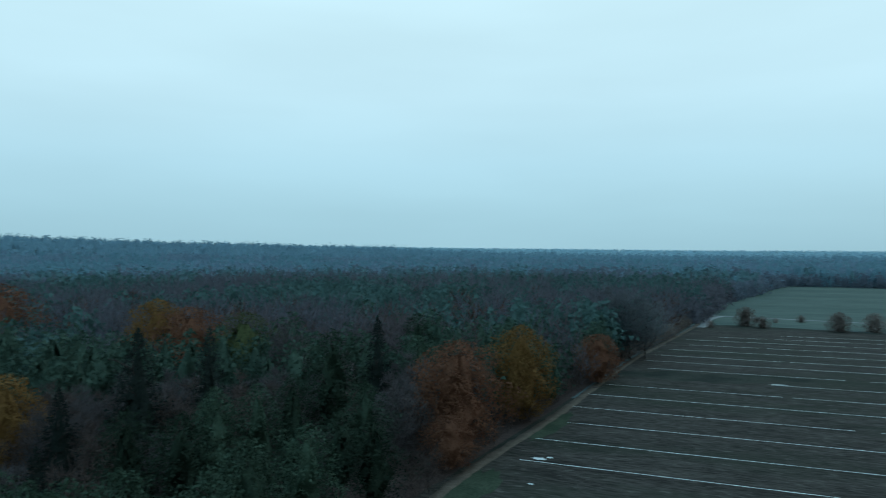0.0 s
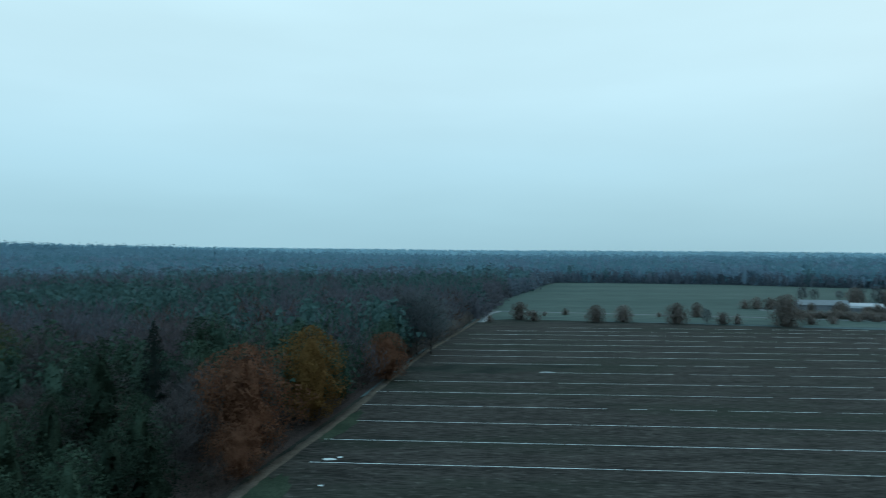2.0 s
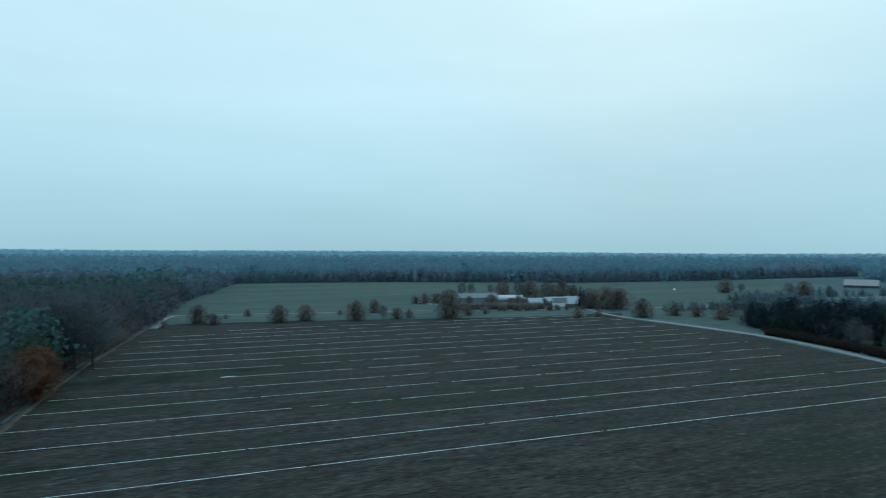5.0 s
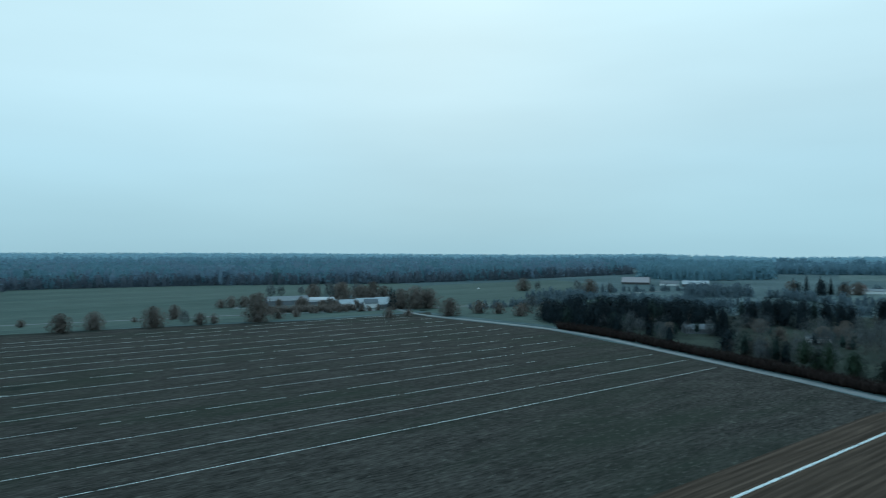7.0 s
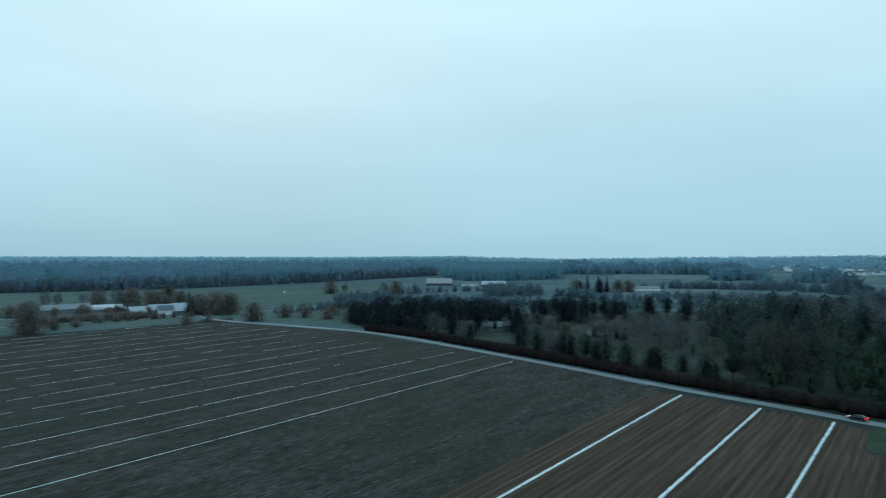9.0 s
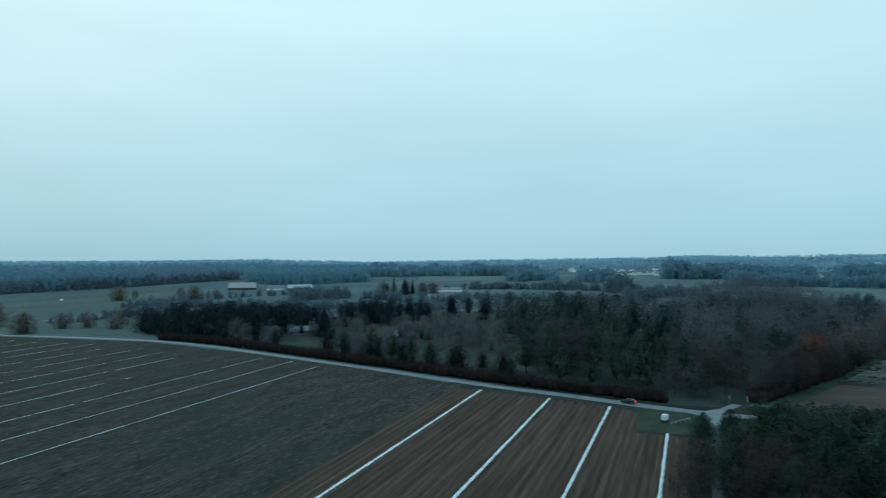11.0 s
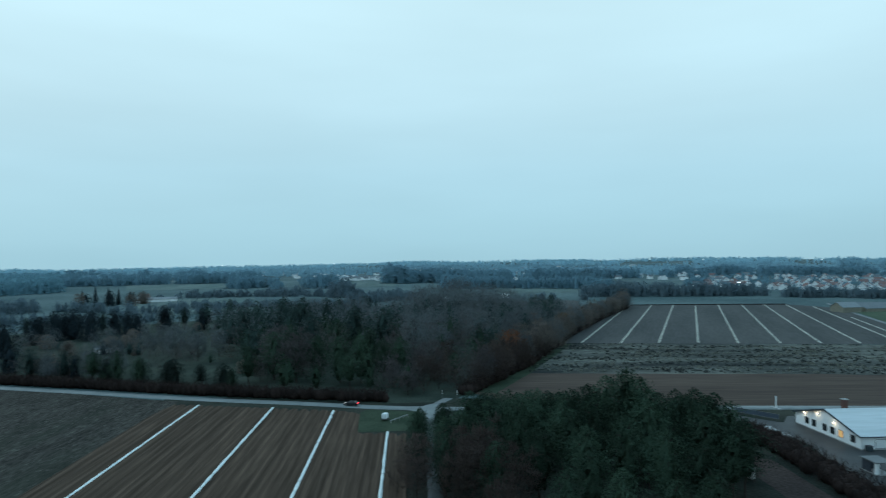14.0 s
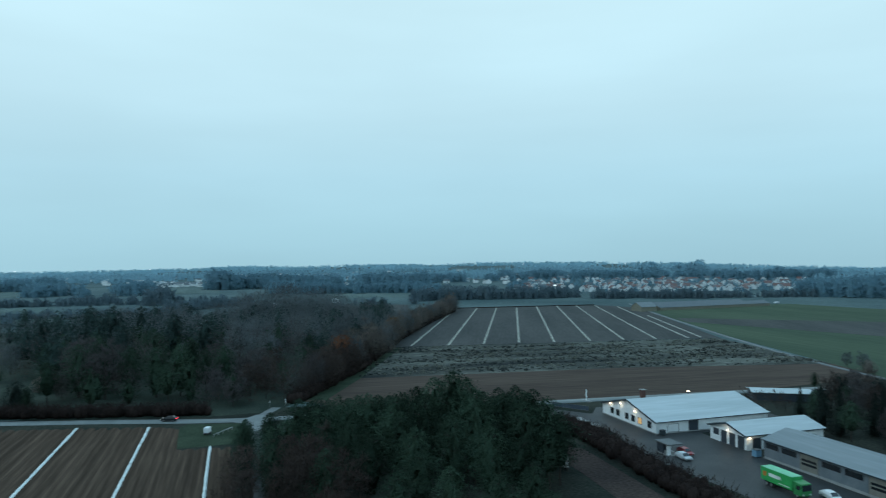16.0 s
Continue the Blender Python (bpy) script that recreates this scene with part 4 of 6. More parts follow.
woodland("bare_woodland", [p for i, p in enumerate(b1) if i % 8], "bare", 130, 0.054, M["haze_slate_bare"], "leafless broadleaf forest, lightly tinted with haze", 21, 4)
woodland("bare_woodland", b2, "bare", 80, 0.07, M["haze_teal_bare"], "leafless broadleaf forest tinted blue with haze", 22, 4)
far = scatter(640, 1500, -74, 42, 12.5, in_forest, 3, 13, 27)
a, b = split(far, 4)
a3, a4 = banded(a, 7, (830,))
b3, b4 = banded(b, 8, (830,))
woodland("pine_woodland", a3, "fuzz", 36, 0.10, M["haze_blue_pine"], "dense pine forest tinted blue with haze", 31, 3)
woodland("bare_woodland", b3, "fuzz", 36, 0.10, M["haze_blue_bare"], "leafless broadleaf forest tinted blue with haze", 41, 3)
woodland("pine_woodland", a4, "fuzz", 24, 0.12, M["haze_hill_pine"], "dense pine forest tinted blue with haze", 30, 3)
woodland("bare_woodland", b4, "fuzz", 24, 0.12, M["haze_hill_bare"], "leafless broadleaf forest paled with haze", 40, 3)
rim = []
rng = random.Random(91)
for (ax, ay), (bx, by) in zip(EDGE[10:], EDGE[11:]):
    n = int(math.dist((ax, ay), (bx, by)) / 3.4)
    for k in range(n):
        u = (k + rng.random()) / n
        rim.append((ax + (bx - ax) * u + rng.uniform(-4, 4), ay + (by - ay) * u + rng.uniform(-3, 10), 0.0, rng.uniform(7, 19)))
        low = (ax + (bx - ax) * u + rng.uniform(-3, 3), ay + (by - ay) * u + rng.uniform(-7, -2), 0.0, rng.uniform(2.5, 6))
        if math.hypot(low[0] - 166, low[1] - 424) > 44:
            rim.append(low)
# rim crowns carry the painted haze too, bluer beyond 640 m
woodland("forest_rim", [p for p in rim if math.hypot(p[0], p[1]) < 640], "fuzz", 90, 0.075, M["haze_slate_bare"], "leafless scrub at the edge of the forest", 45, 7)
woodland("forest_rim", [p for p in rim if math.hypot(p[0], p[1]) >= 640], "fuzz", 50, 0.095, M["haze_blue_bare"], "leafless scrub at the edge of the far forest", 44, 7)
# colours shifted to the horizon sky to stand for thick haze
far2 = [(x, y, float(land(x, y)), h) for x, y, h in scatter(1500, 2250, -78, 44, 23.0, in_forest, 5, 15, 28)]
woodland("distant_forest", far2, "fuzz", 8, 0.16, M["far_wood"], "haze-blue forest reaching to the horizon", 50, 2)
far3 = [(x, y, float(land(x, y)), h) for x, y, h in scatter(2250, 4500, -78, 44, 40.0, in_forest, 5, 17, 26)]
woodland("horizon_forest", far3, "fuzz", 5, 0.22, M["horizon"], "haze-pale forest on the horizon", 50, 1)


block = [(x, y, float(land(x, y)), h) for x, y, h in scatter(1010, 1700, -85.6, -76, 12.5, lambda x, y, d, a: d > 1010 + 18 * abs(a + 80), 15, 17, 23)]
woodland("pine_woodland", block, "fuzz", 24, 0.12, M["haze_hill_pine"], "haze-tinted block of forest behind the barns", 47, 3)


def belts(x, y, d, a):
    """Belts of wood in the open country far off."""
    if d < 1750 and (a > -86 or -158 < a < -134):
        return False
    v = noise.noise(Vector((x / 420, y / 420, 7.0))) + 0.5 * noise.noise(Vector((x / 130, y / 130, 3.0)))
    return v > (0.10 if d < 2000 else 0.0)


# far belts use haze-tinted crowns, palest beyond 2700 m
open_far1 = [(x, y, float(land(x, y)), h) for x, y, h in scatter(1500, 2700, -176, -78, 22.0, belts, 6, 11, 19)]
woodland("distant_belts", open_far1, "fuzz", 10, 0.15, M["far_belt"], "haze-blue belts of distant trees", 65, 2)
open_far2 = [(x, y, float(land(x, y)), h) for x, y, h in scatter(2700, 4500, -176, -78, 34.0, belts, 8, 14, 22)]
woodland("horizon_woods", open_far2, "fuzz", 4, 0.2, M["horizon"], "haze-pale woods on the horizon", 70, 1)


def far_field(name, az0, az1, d0, d1, material, label):
    """A field of the open country between two bearings and two distances, lying on the land."""
    v, f, n, m = [], [], 10, 6
    for i in range(m + 1):
        for j in range(n + 1):
            x, y = by_angle(az0 + (az1 - az0) * j / n, d0 + (d1 - d0) * i / m + (6 * math.sin(j * 1.7) if i in (0, m) else 0))
            v.append((x, y, float(land(x, y)) + 0.25))
    for i in range(m):
        for j in range(n):
            a = i * (n + 1) + j
            f.append((a, a + n + 1, a + n + 2, a + 1))
    tagged(raw(name, v, f, material), label, "field", "", "structure")


def far_belt(az0, az1, d0, d1, lo, hi, tone, label, seed, gap=9.0, deep=20.0, ragged=0.0):
    """A belt of trees from one bearing and distance to another; ragged leaves gaps."""
    rng = random.Random(seed)
    P = []
    (x0, y0), (x1, y1) = by_angle(az0, d0), by_angle(az1, d1)
    n = int(math.dist((x0, y0), (x1, y1)) / gap * max(1, deep / gap))
    for k in range(n):
        u = rng.random()
        g = noise.noise(Vector((u * math.dist((x0, y0), (x1, y1)) / 45, seed * 3.1, 0.5)))
        if g < -0.45 + ragged:
            continue
        D = math.hypot(x0 + (x1 - x0) * u, y0 + (y1 - y0) * u) + rng.uniform(-0.5, 0.5) * deep
        x, y = by_angle(az0 + (az1 - az0) * u, D)
        P.append((x, y, float(land(x, y)), (lo + (hi - lo) * rng.random()) * (1.0 + 0.3 * g)))
    woodland("tree_belt", P, "fuzz", 60 if D < 1000 else 36, 0.088 if D < 1000 else 0.115, M[tone], label, seed, 4)


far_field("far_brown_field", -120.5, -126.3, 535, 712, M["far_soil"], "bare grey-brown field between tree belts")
# pale from the haze tint in far_grass
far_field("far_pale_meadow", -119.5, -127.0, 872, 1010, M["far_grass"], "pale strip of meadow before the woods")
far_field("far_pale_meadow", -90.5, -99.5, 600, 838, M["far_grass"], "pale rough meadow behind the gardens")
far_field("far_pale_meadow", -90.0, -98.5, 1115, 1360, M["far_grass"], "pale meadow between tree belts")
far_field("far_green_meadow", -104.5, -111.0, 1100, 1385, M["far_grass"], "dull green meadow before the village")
# near_belt, belt and far_belt tones hold increasing painted haze
LEAFLESS = "belt of leafless trees between the meadows"
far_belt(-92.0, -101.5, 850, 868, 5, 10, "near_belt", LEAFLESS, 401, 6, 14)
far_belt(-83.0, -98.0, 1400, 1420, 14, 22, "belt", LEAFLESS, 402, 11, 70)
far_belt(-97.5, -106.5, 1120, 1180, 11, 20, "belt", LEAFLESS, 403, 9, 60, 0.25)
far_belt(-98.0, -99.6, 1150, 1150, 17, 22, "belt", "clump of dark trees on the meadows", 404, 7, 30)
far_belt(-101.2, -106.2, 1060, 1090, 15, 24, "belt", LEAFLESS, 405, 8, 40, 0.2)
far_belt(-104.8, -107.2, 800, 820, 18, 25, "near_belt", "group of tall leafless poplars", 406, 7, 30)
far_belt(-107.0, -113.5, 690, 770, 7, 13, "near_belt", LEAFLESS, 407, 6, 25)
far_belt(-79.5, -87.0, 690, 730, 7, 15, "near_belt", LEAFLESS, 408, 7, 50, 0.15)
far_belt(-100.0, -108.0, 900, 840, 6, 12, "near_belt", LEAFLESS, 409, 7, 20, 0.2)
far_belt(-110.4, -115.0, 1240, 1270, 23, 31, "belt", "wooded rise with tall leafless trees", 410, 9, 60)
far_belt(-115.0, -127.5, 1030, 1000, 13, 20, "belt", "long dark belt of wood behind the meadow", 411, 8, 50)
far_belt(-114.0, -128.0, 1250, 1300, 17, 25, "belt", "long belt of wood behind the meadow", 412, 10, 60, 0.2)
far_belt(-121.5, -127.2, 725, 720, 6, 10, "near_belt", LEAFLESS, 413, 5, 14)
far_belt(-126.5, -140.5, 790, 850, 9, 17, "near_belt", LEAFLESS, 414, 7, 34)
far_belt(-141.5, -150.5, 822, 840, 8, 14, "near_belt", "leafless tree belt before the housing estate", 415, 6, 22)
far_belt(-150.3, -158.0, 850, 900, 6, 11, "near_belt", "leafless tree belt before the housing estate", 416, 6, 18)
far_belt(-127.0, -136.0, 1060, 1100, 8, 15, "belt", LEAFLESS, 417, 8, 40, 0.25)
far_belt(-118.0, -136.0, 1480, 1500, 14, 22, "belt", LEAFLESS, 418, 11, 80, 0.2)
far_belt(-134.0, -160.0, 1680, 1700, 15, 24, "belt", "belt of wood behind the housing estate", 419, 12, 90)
far_belt(-156.8, -172.0, 960, 960, 17, 26, "belt", "dark haze-blue wood beyond the green field", 420, 10, 120)
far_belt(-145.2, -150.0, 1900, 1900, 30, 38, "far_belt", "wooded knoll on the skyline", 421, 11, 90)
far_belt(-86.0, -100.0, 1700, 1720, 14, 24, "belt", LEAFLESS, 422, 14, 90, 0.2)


# ---- trees of the open land ----
def row_of(trees, seed):
    for i, (kind, x, y, H) in enumerate(trees):
        plant(kind, x, y, H, seed + i)


row_of([("round", 177, 397, 11.2), ("round", 215, 368, 10.6), ("round", 233, 366, 10.3), ("round", 257, 346, 12.4), ("round", 295, 376, 9.6), ("bare", 273, 339, 9.0), ("bush", 281, 335, 7.5), ("bush", 219, 415, 4.6),
        ("bush", 153, 388, 4.2), ("bush", 182, 386, 6.8), ("bush", 270, 382, 3.4), ("bush", 192, 415, 3.0), ("bush", 202, 412, 3.0), ("bush", 290, 333, 6.0)], 900)
row_of([("round", 310, 316, 18.0), ("brown", 316, 324, 17.0), ("bush", 377, 413, 9.0), ("bush", 385, 408, 9.0), ("bush", 370, 417, 7.0), ("bare", 471, 409, 16.0), ("bare", 471, 392, 16.0), ("round", 480, 384, 16.5), ("bare", 501, 385, 15.0),
        ("round", 513, 375, 15.5), ("round", 492, 398, 15.0), ("round", 460, 402, 15.0), ("spruce", 437, 302, 16.0), ("spruce", 431, 295, 15.0), ("round", 434, 291, 15.0), ("round", 440, 281, 17.0), ("round", 445, 273, 15.5), ("bare", 457, 449, 13.5), ("bare", 481, 460, 10.5), ("bare", 508, 459, 9.0), ("round", 412, 372, 8.0), ("round", 404, 336, 9.0), ("bush", 330, 318, 6.0), ("bush", 345, 316, 5.0)], 920)
row_of([("round", 399, 384, 6.5), ("round", 408, 372, 5.5), ("round", 398, 356, 8.0), ("round", 410, 350, 6.0), ("round", 418, 342, 5.5), ("round", 426, 328, 6.0), ("round", 432, 366, 4.5), ("round", 436, 350, 7.5), ("round", 470, 356, 15.0), ("round", 462, 340, 12.0), ("round", 481, 340, 14.0), ("round", 478, 362, 13.0)], 870)
rng = random.Random(67)
for k in range(24):
    plant("bush" if k % 3 else "brown", 346 + 74 * k / 23 + rng.uniform(-2, 2), 343 - 55 * k / 23 + rng.uniform(-2, 2), rng.uniform(2.5, 5.0), 840 + k)
row_of([("bush", 369, 257, 6.6), ("bush", 385, 252, 5.0), ("round", 403, 230, 12.0), ("bush", 429, 221, 9.0), ("bush", 432, 207, 8.0), ("bush", 424, 187, 8.5), ("bare", 444, 187, 13.0), ("bush", 428, 170, 10.0), ("bush", 452, 196, 8.0), ("bush", 446, 175, 9.0),
        ("round", 685, 298, 14.0), ("bare", 688, 283, 10.0), ("bare", 677, 234, 13.0), ("round", 680, 222, 14.5), ("bare", 683, 202, 11.0), ("spruce", 736, 27, 19.8), ("spruce", 758, 16, 18.5), ("spruce", 760, 7, 17.0), ("spruce", 728, 38, 17.0), ("thuja", 744, 36, 14.0), ("thuja", 750, 14, 15.0), ("thuja", 764, -4, 13.0), ("round", 770, -16, 13.0), ("brown", 655, -4, 16.0), ("brown", 720, 40, 15.0)], 950)
row_of([("thuja", 377, 52, 15.5), ("thuja", 424, 44, 15.4), ("thuja", 440, 36, 17.0), ("thuja", 446, 28, 17.5), ("thuja", 430, 18, 17.0), ("thuja", 441, -1, 15.2), ("thuja", 450, -6, 13.2), ("thuja", 480, -23, 15.6), ("pine", 468, -34, 14.6), ("thuja", 463, -44, 12.0), ("bare", 339, -21, 15.0),
        ("bare", 345, -10, 11.1), ("bare", 321, -29, 12.4), ("bare", 326, 4, 12.0), ("thuja", 324, 43, 11.2), ("pine", 298, 33, 12.2), ("pine", 290, 21, 12.0), ("pine", 278, 11, 11.8), ("pine", 273, 3, 12.5), ("pine", 266, -4, 10.6), ("thuja", 259, -15, 10.0), ("thuja", 268, -25, 6.2)], 980)
row_of([("thuja", 249, -31, 8.6), ("pine", 253, -40, 13.5), ("bare", 330, -39, 12.9), ("bare", 357, -16, 13.5), ("pine", 324, -49, 23.5), ("pine", 287, -48, 18.0), ("pine", 257, -50, 18.0), ("pine", 359, -75, 25.0), ("pine", 354, -84, 25.0), ("pine", 333, -91, 25.5), ("pine", 299, -95, 23.5), ("pine", 293, -106, 22.5), ("pine", 260, -58, 18.0), ("pine", 245, -63, 17.0),
        ("pine", 239, -70, 17.0), ("pine", 236, -77, 17.5), ("pine", 234, -85, 16.0), ("pine", 235, -92, 16.0), ("bare", 265, -110, 21.0), ("pine", 286, -71, 21.0), ("pine", 270, -78, 20.5), ("bare", 228, -101, 15.0)], 1010)
# the dark conifer block at the bend of the road: three ragged rows
rng = random.Random(23)
n_block = 0
for k in range(11):
    for r in range(4):
        u = k / 10
        x = 374 + 34 * u + 12 * r + rng.uniform(-3, 3)
        y = 134 - 74 * u + 10 * r + rng.uniform(-3, 3)
        plant("thuja" if rng.random() < 0.8 else "pine", x, y, rng.uniform(12.5, 17.0), 1400 + n_block)
        n_block += 1
for k in range(9):
    plant("thuja" if k % 2 else "pine", 452 + 1.6 * k + rng.uniform(-3, 3), 52 - 6.5 * k, rng.uniform(12, 15.5), 1440 + k)
row_of([("pine", 371, 64, 7.5), ("thuja", 375, 54, 8.0), ("pine", 369, 74, 6.5), ("thuja", 364, 10, 6.5), ("pine", 362, 2, 6.0), ("bare", 366, 68, 8.0), ("bare", 372, 58, 9.0), ("thuja", 380, 80, 9.0)], 1870)
def kept_open(x, y):
    """The glade behind the hedge, and the camera's sight line to the bungalow kept clear."""
    az, D = math.degrees(math.atan2(-x, y)), math.hypot(x, y)
    return (-82.8 < az < -78.2 and 285 < D < 378) or (-97.5 < az < -85.5 and 222 < D < 296 and math.sin(x * 0.9 + y * 1.7) > -0.55)


# trees just behind the road hedge
for k in range(34):
    u = (k + rng.random()) / 34
    x, y = 366 - 122 * u + rng.uniform(3, 20), 112 - 134 * u - rng.uniform(-2, 6)
    kind = rng.choice(["pine", "thuja", "bare", "pine", "brown", "thuja"])
    if not kept_open(x, y):
        plant(kind, x, y, rng.uniform(6, 10.5), 1900 + k)
# garden shrubs and fruit trees between the road and the pines
GARDEN = [(370, 118), (322, 64), (275, 12), (250, -18), (224, -54), (206, -80), (240, -134), (320, -220), (400, -305), (480, -300), (500, -120), (470, -40), (440, 60), (410, 95)]
got = []
for k in range(4200):
    x, y = rng.uniform(200, 500), rng.uniform(-305, 125)
    if not inside(x, y, GARDEN) or math.hypot(x - 276, y + 24) < 17 or math.hypot(x - 330, y + 36) < 10 or math.hypot(x - 386, y - 65) < 17 or kept_open(x, y) or not spare(x, y, 4.8, got):
        continue
    got.append((x, y))
    if len(got) > 640:
        break
    dense = y < -45
    kind = rng.choice(["bush", "bush", "bare", "bare", "pine", "brown", "bare", "round"] if not dense else ["pine", "bare", "pine", "bare", "bush", "pine"] if y > -115 else ["bare", "bare", "bush", "pine", "bare"])
    H = {"bush": rng.uniform(2.5, 5), "bare": rng.uniform(7, 12), "pine": rng.uniform(5, 10), "brown": rng.uniform(5, 9), "round": rng.uniform(5, 8)}[kind]
    if dense and kind != "bush":
        H = rng.uniform(13, 19) if x > 245 else rng.uniform(9, 14)
    if kind == "bush" or (kind != "round" and (dense and len(got) % 4 or x > 300)):
        fill(kind, x, y, H)
    else:
        plant(kind, x, y, H, 1500 + k)

# tall leafless poplars behind the pines
rng = random.Random(31)
for i in range(34):
    x, y = by_angle(-112.2 - 8.6 * i / 33, rng.uniform(460, 545))
    k = 1 - abs(i - 15) / 30
    fill("bare", x, y, 18 + 11 * k + rng.uniform(-2.5, 1.5))

# the overgrown tree row along the striped field
HROW = [(200, -103), (242, -153), (326, -236), (400, -316), (466, -393), (500, -420)]
i = 0
for p, q in zip(HROW[:-1], HROW[1:]):
    n = int(math.dist(p, q) / 3.0)
    for k in range(n):
        u = k / n
        D = math.hypot(p[0], p[1])
        x = p[0] + (q[0] - p[0]) * u + rng.uniform(-2.5, 7)
        y = p[1] + (q[1] - p[1]) * u + rng.uniform(-2.5, 5)
        kind = rng.choice(["brown", "bare", "brown", "bush", "bare"])
        H = rng.uniform(9, 14.5) if kind != "bush" else rng.uniform(4, 6.5)
        fill("bush", x + rng.uniform(-2, 2), y + rng.uniform(-2, 2), rng.uniform(4, 7.5))
        fill("brown", x + rng.uniform(-3, 4), y + rng.uniform(-3, 4), rng.uniform(8, 13))
        if i % 3 and kind != "brown":
            fill(kind, x, y, H)
        else:
            plant(kind, x, y, H, 1150 + i)
        i += 1
row_of([("yellow", 322, -226, 13.5), ("brown", 285, -185, 15.5), ("brown", 262, -160, 15.5), ("oak", 252, -150, 14.0), ("spruce", 348, -214, 15.0)], 1290)

# brush where the lane leaves the junction
row_of([("bare", 214, -88, 10.0), ("brown", 220, -95, 11.0), ("bare", 208, -84, 8.5), ("bush", 207, -89, 5.0), ("brown", 226, -104, 12.0), ("bush", 213, -81, 4.5), ("bare", 232, -98, 12.5), ("brown", 238, -112, 13.0), ("brown", 212, -97, 9.0), ("bare", 222, -84, 10.0)], 1660)

# thickets between the single trees
for (kind, off), places in FILL.items():
    # thickets beyond 330 m take the haze-tinted colours
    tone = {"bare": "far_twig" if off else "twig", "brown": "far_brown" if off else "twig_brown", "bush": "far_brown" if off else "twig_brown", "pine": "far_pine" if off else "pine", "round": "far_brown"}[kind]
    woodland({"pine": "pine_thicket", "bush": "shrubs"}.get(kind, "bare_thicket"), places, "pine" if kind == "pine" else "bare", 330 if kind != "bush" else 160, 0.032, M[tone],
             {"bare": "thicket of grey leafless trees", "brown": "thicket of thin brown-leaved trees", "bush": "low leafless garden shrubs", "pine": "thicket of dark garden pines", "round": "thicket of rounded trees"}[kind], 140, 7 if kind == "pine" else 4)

# pine copse beside the side lane
row_of([("pine", 138, -71, 14.6), ("pine", 140, -77, 13.9), ("pine", 138, -81, 14.0), ("pine", 131, -82, 14.9), ("pine", 126, -84, 15.6), ("pine", 122, -87, 16.3), ("pine", 120, -90, 17.4), ("pine", 116, -92, 19.7), ("pine", 112, -94, 21.7), ("pine", 110, -96, 19.8), ("pine", 107, -98, 17.1), ("pine", 106, -103, 16.5), ("pine", 104, -105, 17.9), ("pine", 100, -106, 17.7), ("pine", 97, -107, 16.2), ("pine", 91, -104, 14.4), ("pine", 130, -71, 13.7), ("pine", 125, -76, 14.4), ("pine", 115, -80, 15.7), ("pine", 111, -85, 17.6), ("pine", 103, -92, 17.3), ("pine", 96, -99, 16.8)], 1720)
row_of([("pine", 146, -79, 12.1), ("pine", 148, -84, 11.3), ("pine", 144, -87, 11.7), ("pine", 140, -90, 12.3), ("pine", 135, -93, 12.9), ("pine", 131, -95, 13.7), ("pine", 113, -107, 13.9), ("pine", 112, -111, 14.6), ("pine", 108, -113, 14.8)], 1950)
for k in range(7):
    x, y = 152 - 6.2 * k, -67.4 + 2.75 * k
    plant("pine" if k < 5 else "brown", x + 1.1, y + 2.5, 8.5 + (k % 3) * 1.2, 1790 + 2 * k)
    plant("pine", x - 1.0, y - 2.6, 9.5 + (k % 2) * 1.5, 1791 + 2 * k)
row_of([("bush", 128, -50, 4), ("bush", 133, -52.5, 4), ("bush", 122, -47, 4), ("brown", 127, -61, 10), ("brown", 119, -58.5, 11), ("bush", 138, -55.5, 3.5)], 1700)
row_of([("pine", 125, -59.5, 12), ("pine", 129, -64, 13), ("pine", 132, -71, 15), ("pine", 129, -76, 14), ("pine", 127, -82, 16), ("pine", 125, -88, 15), ("pine", 124, -95, 16), ("pine", 125, -105, 18), ("pine", 115, -103, 16), ("pine", 107, -111, 15.5), ("pine", 100, -108, 14), ("pine", 91, -101, 12),
        ("pine", 107, -60, 12), ("pine", 105, -68, 14), ("pine", 99, -74, 15), ("pine", 98, -82, 16), ("pine", 91, -85, 15), ("pine", 87, -89, 13), ("brown", 110, -53, 10), ("brown", 96, -55, 9), ("pine", 88, -62, 12)], 1310)
row_of([("pine", 82, -68, 13), ("pine", 77, -74, 12), ("pine", 78, -83, 11), ("pine", 85, -60, 10), ("pine", 112, -94, 16), ("pine", 106, -98, 15), ("pine", 117, -112, 15), ("pine", 98, -94, 14), ("pine", 112, -80, 14), ("pine", 118, -72, 13), ("brown", 113, -61, 10), ("brown", 101, -62, 10), ("pine", 138, -84, 13), ("pine", 133, -92, 13), ("pine", 92, -70, 13),
        ("pine", 68, -66, 11), ("pine", 70, -78, 10), ("bush", 96, -112, 4), ("bush", 104, -118, 4), ("pine", 140, -94, 12)], 1340)
row_of([("thuja", 83, -207, 8.0), ("brown", 84, -217, 10.0), ("pine", 77, -209, 9.0), ("bare", 75, -215, 11.0), ("brown", 70, -211, 10.0), ("thuja", 89, -236, 8.0), ("bare", 86, -240, 9.0), ("brown", 80, -237, 9.0), ("thuja", 73, -224, 10.0), ("pine", 100, -245, 6.0)], 1830)
row_of([("spruce", 76, -190, 11.5), ("spruce", 60, -196, 12), ("pine", 66, -182, 10), ("pine", 80, -196, 9), ("pine", 54, -188, 12), ("spruce", 66, -204, 11), ("thuja", 84, -208, 7)], 1760)
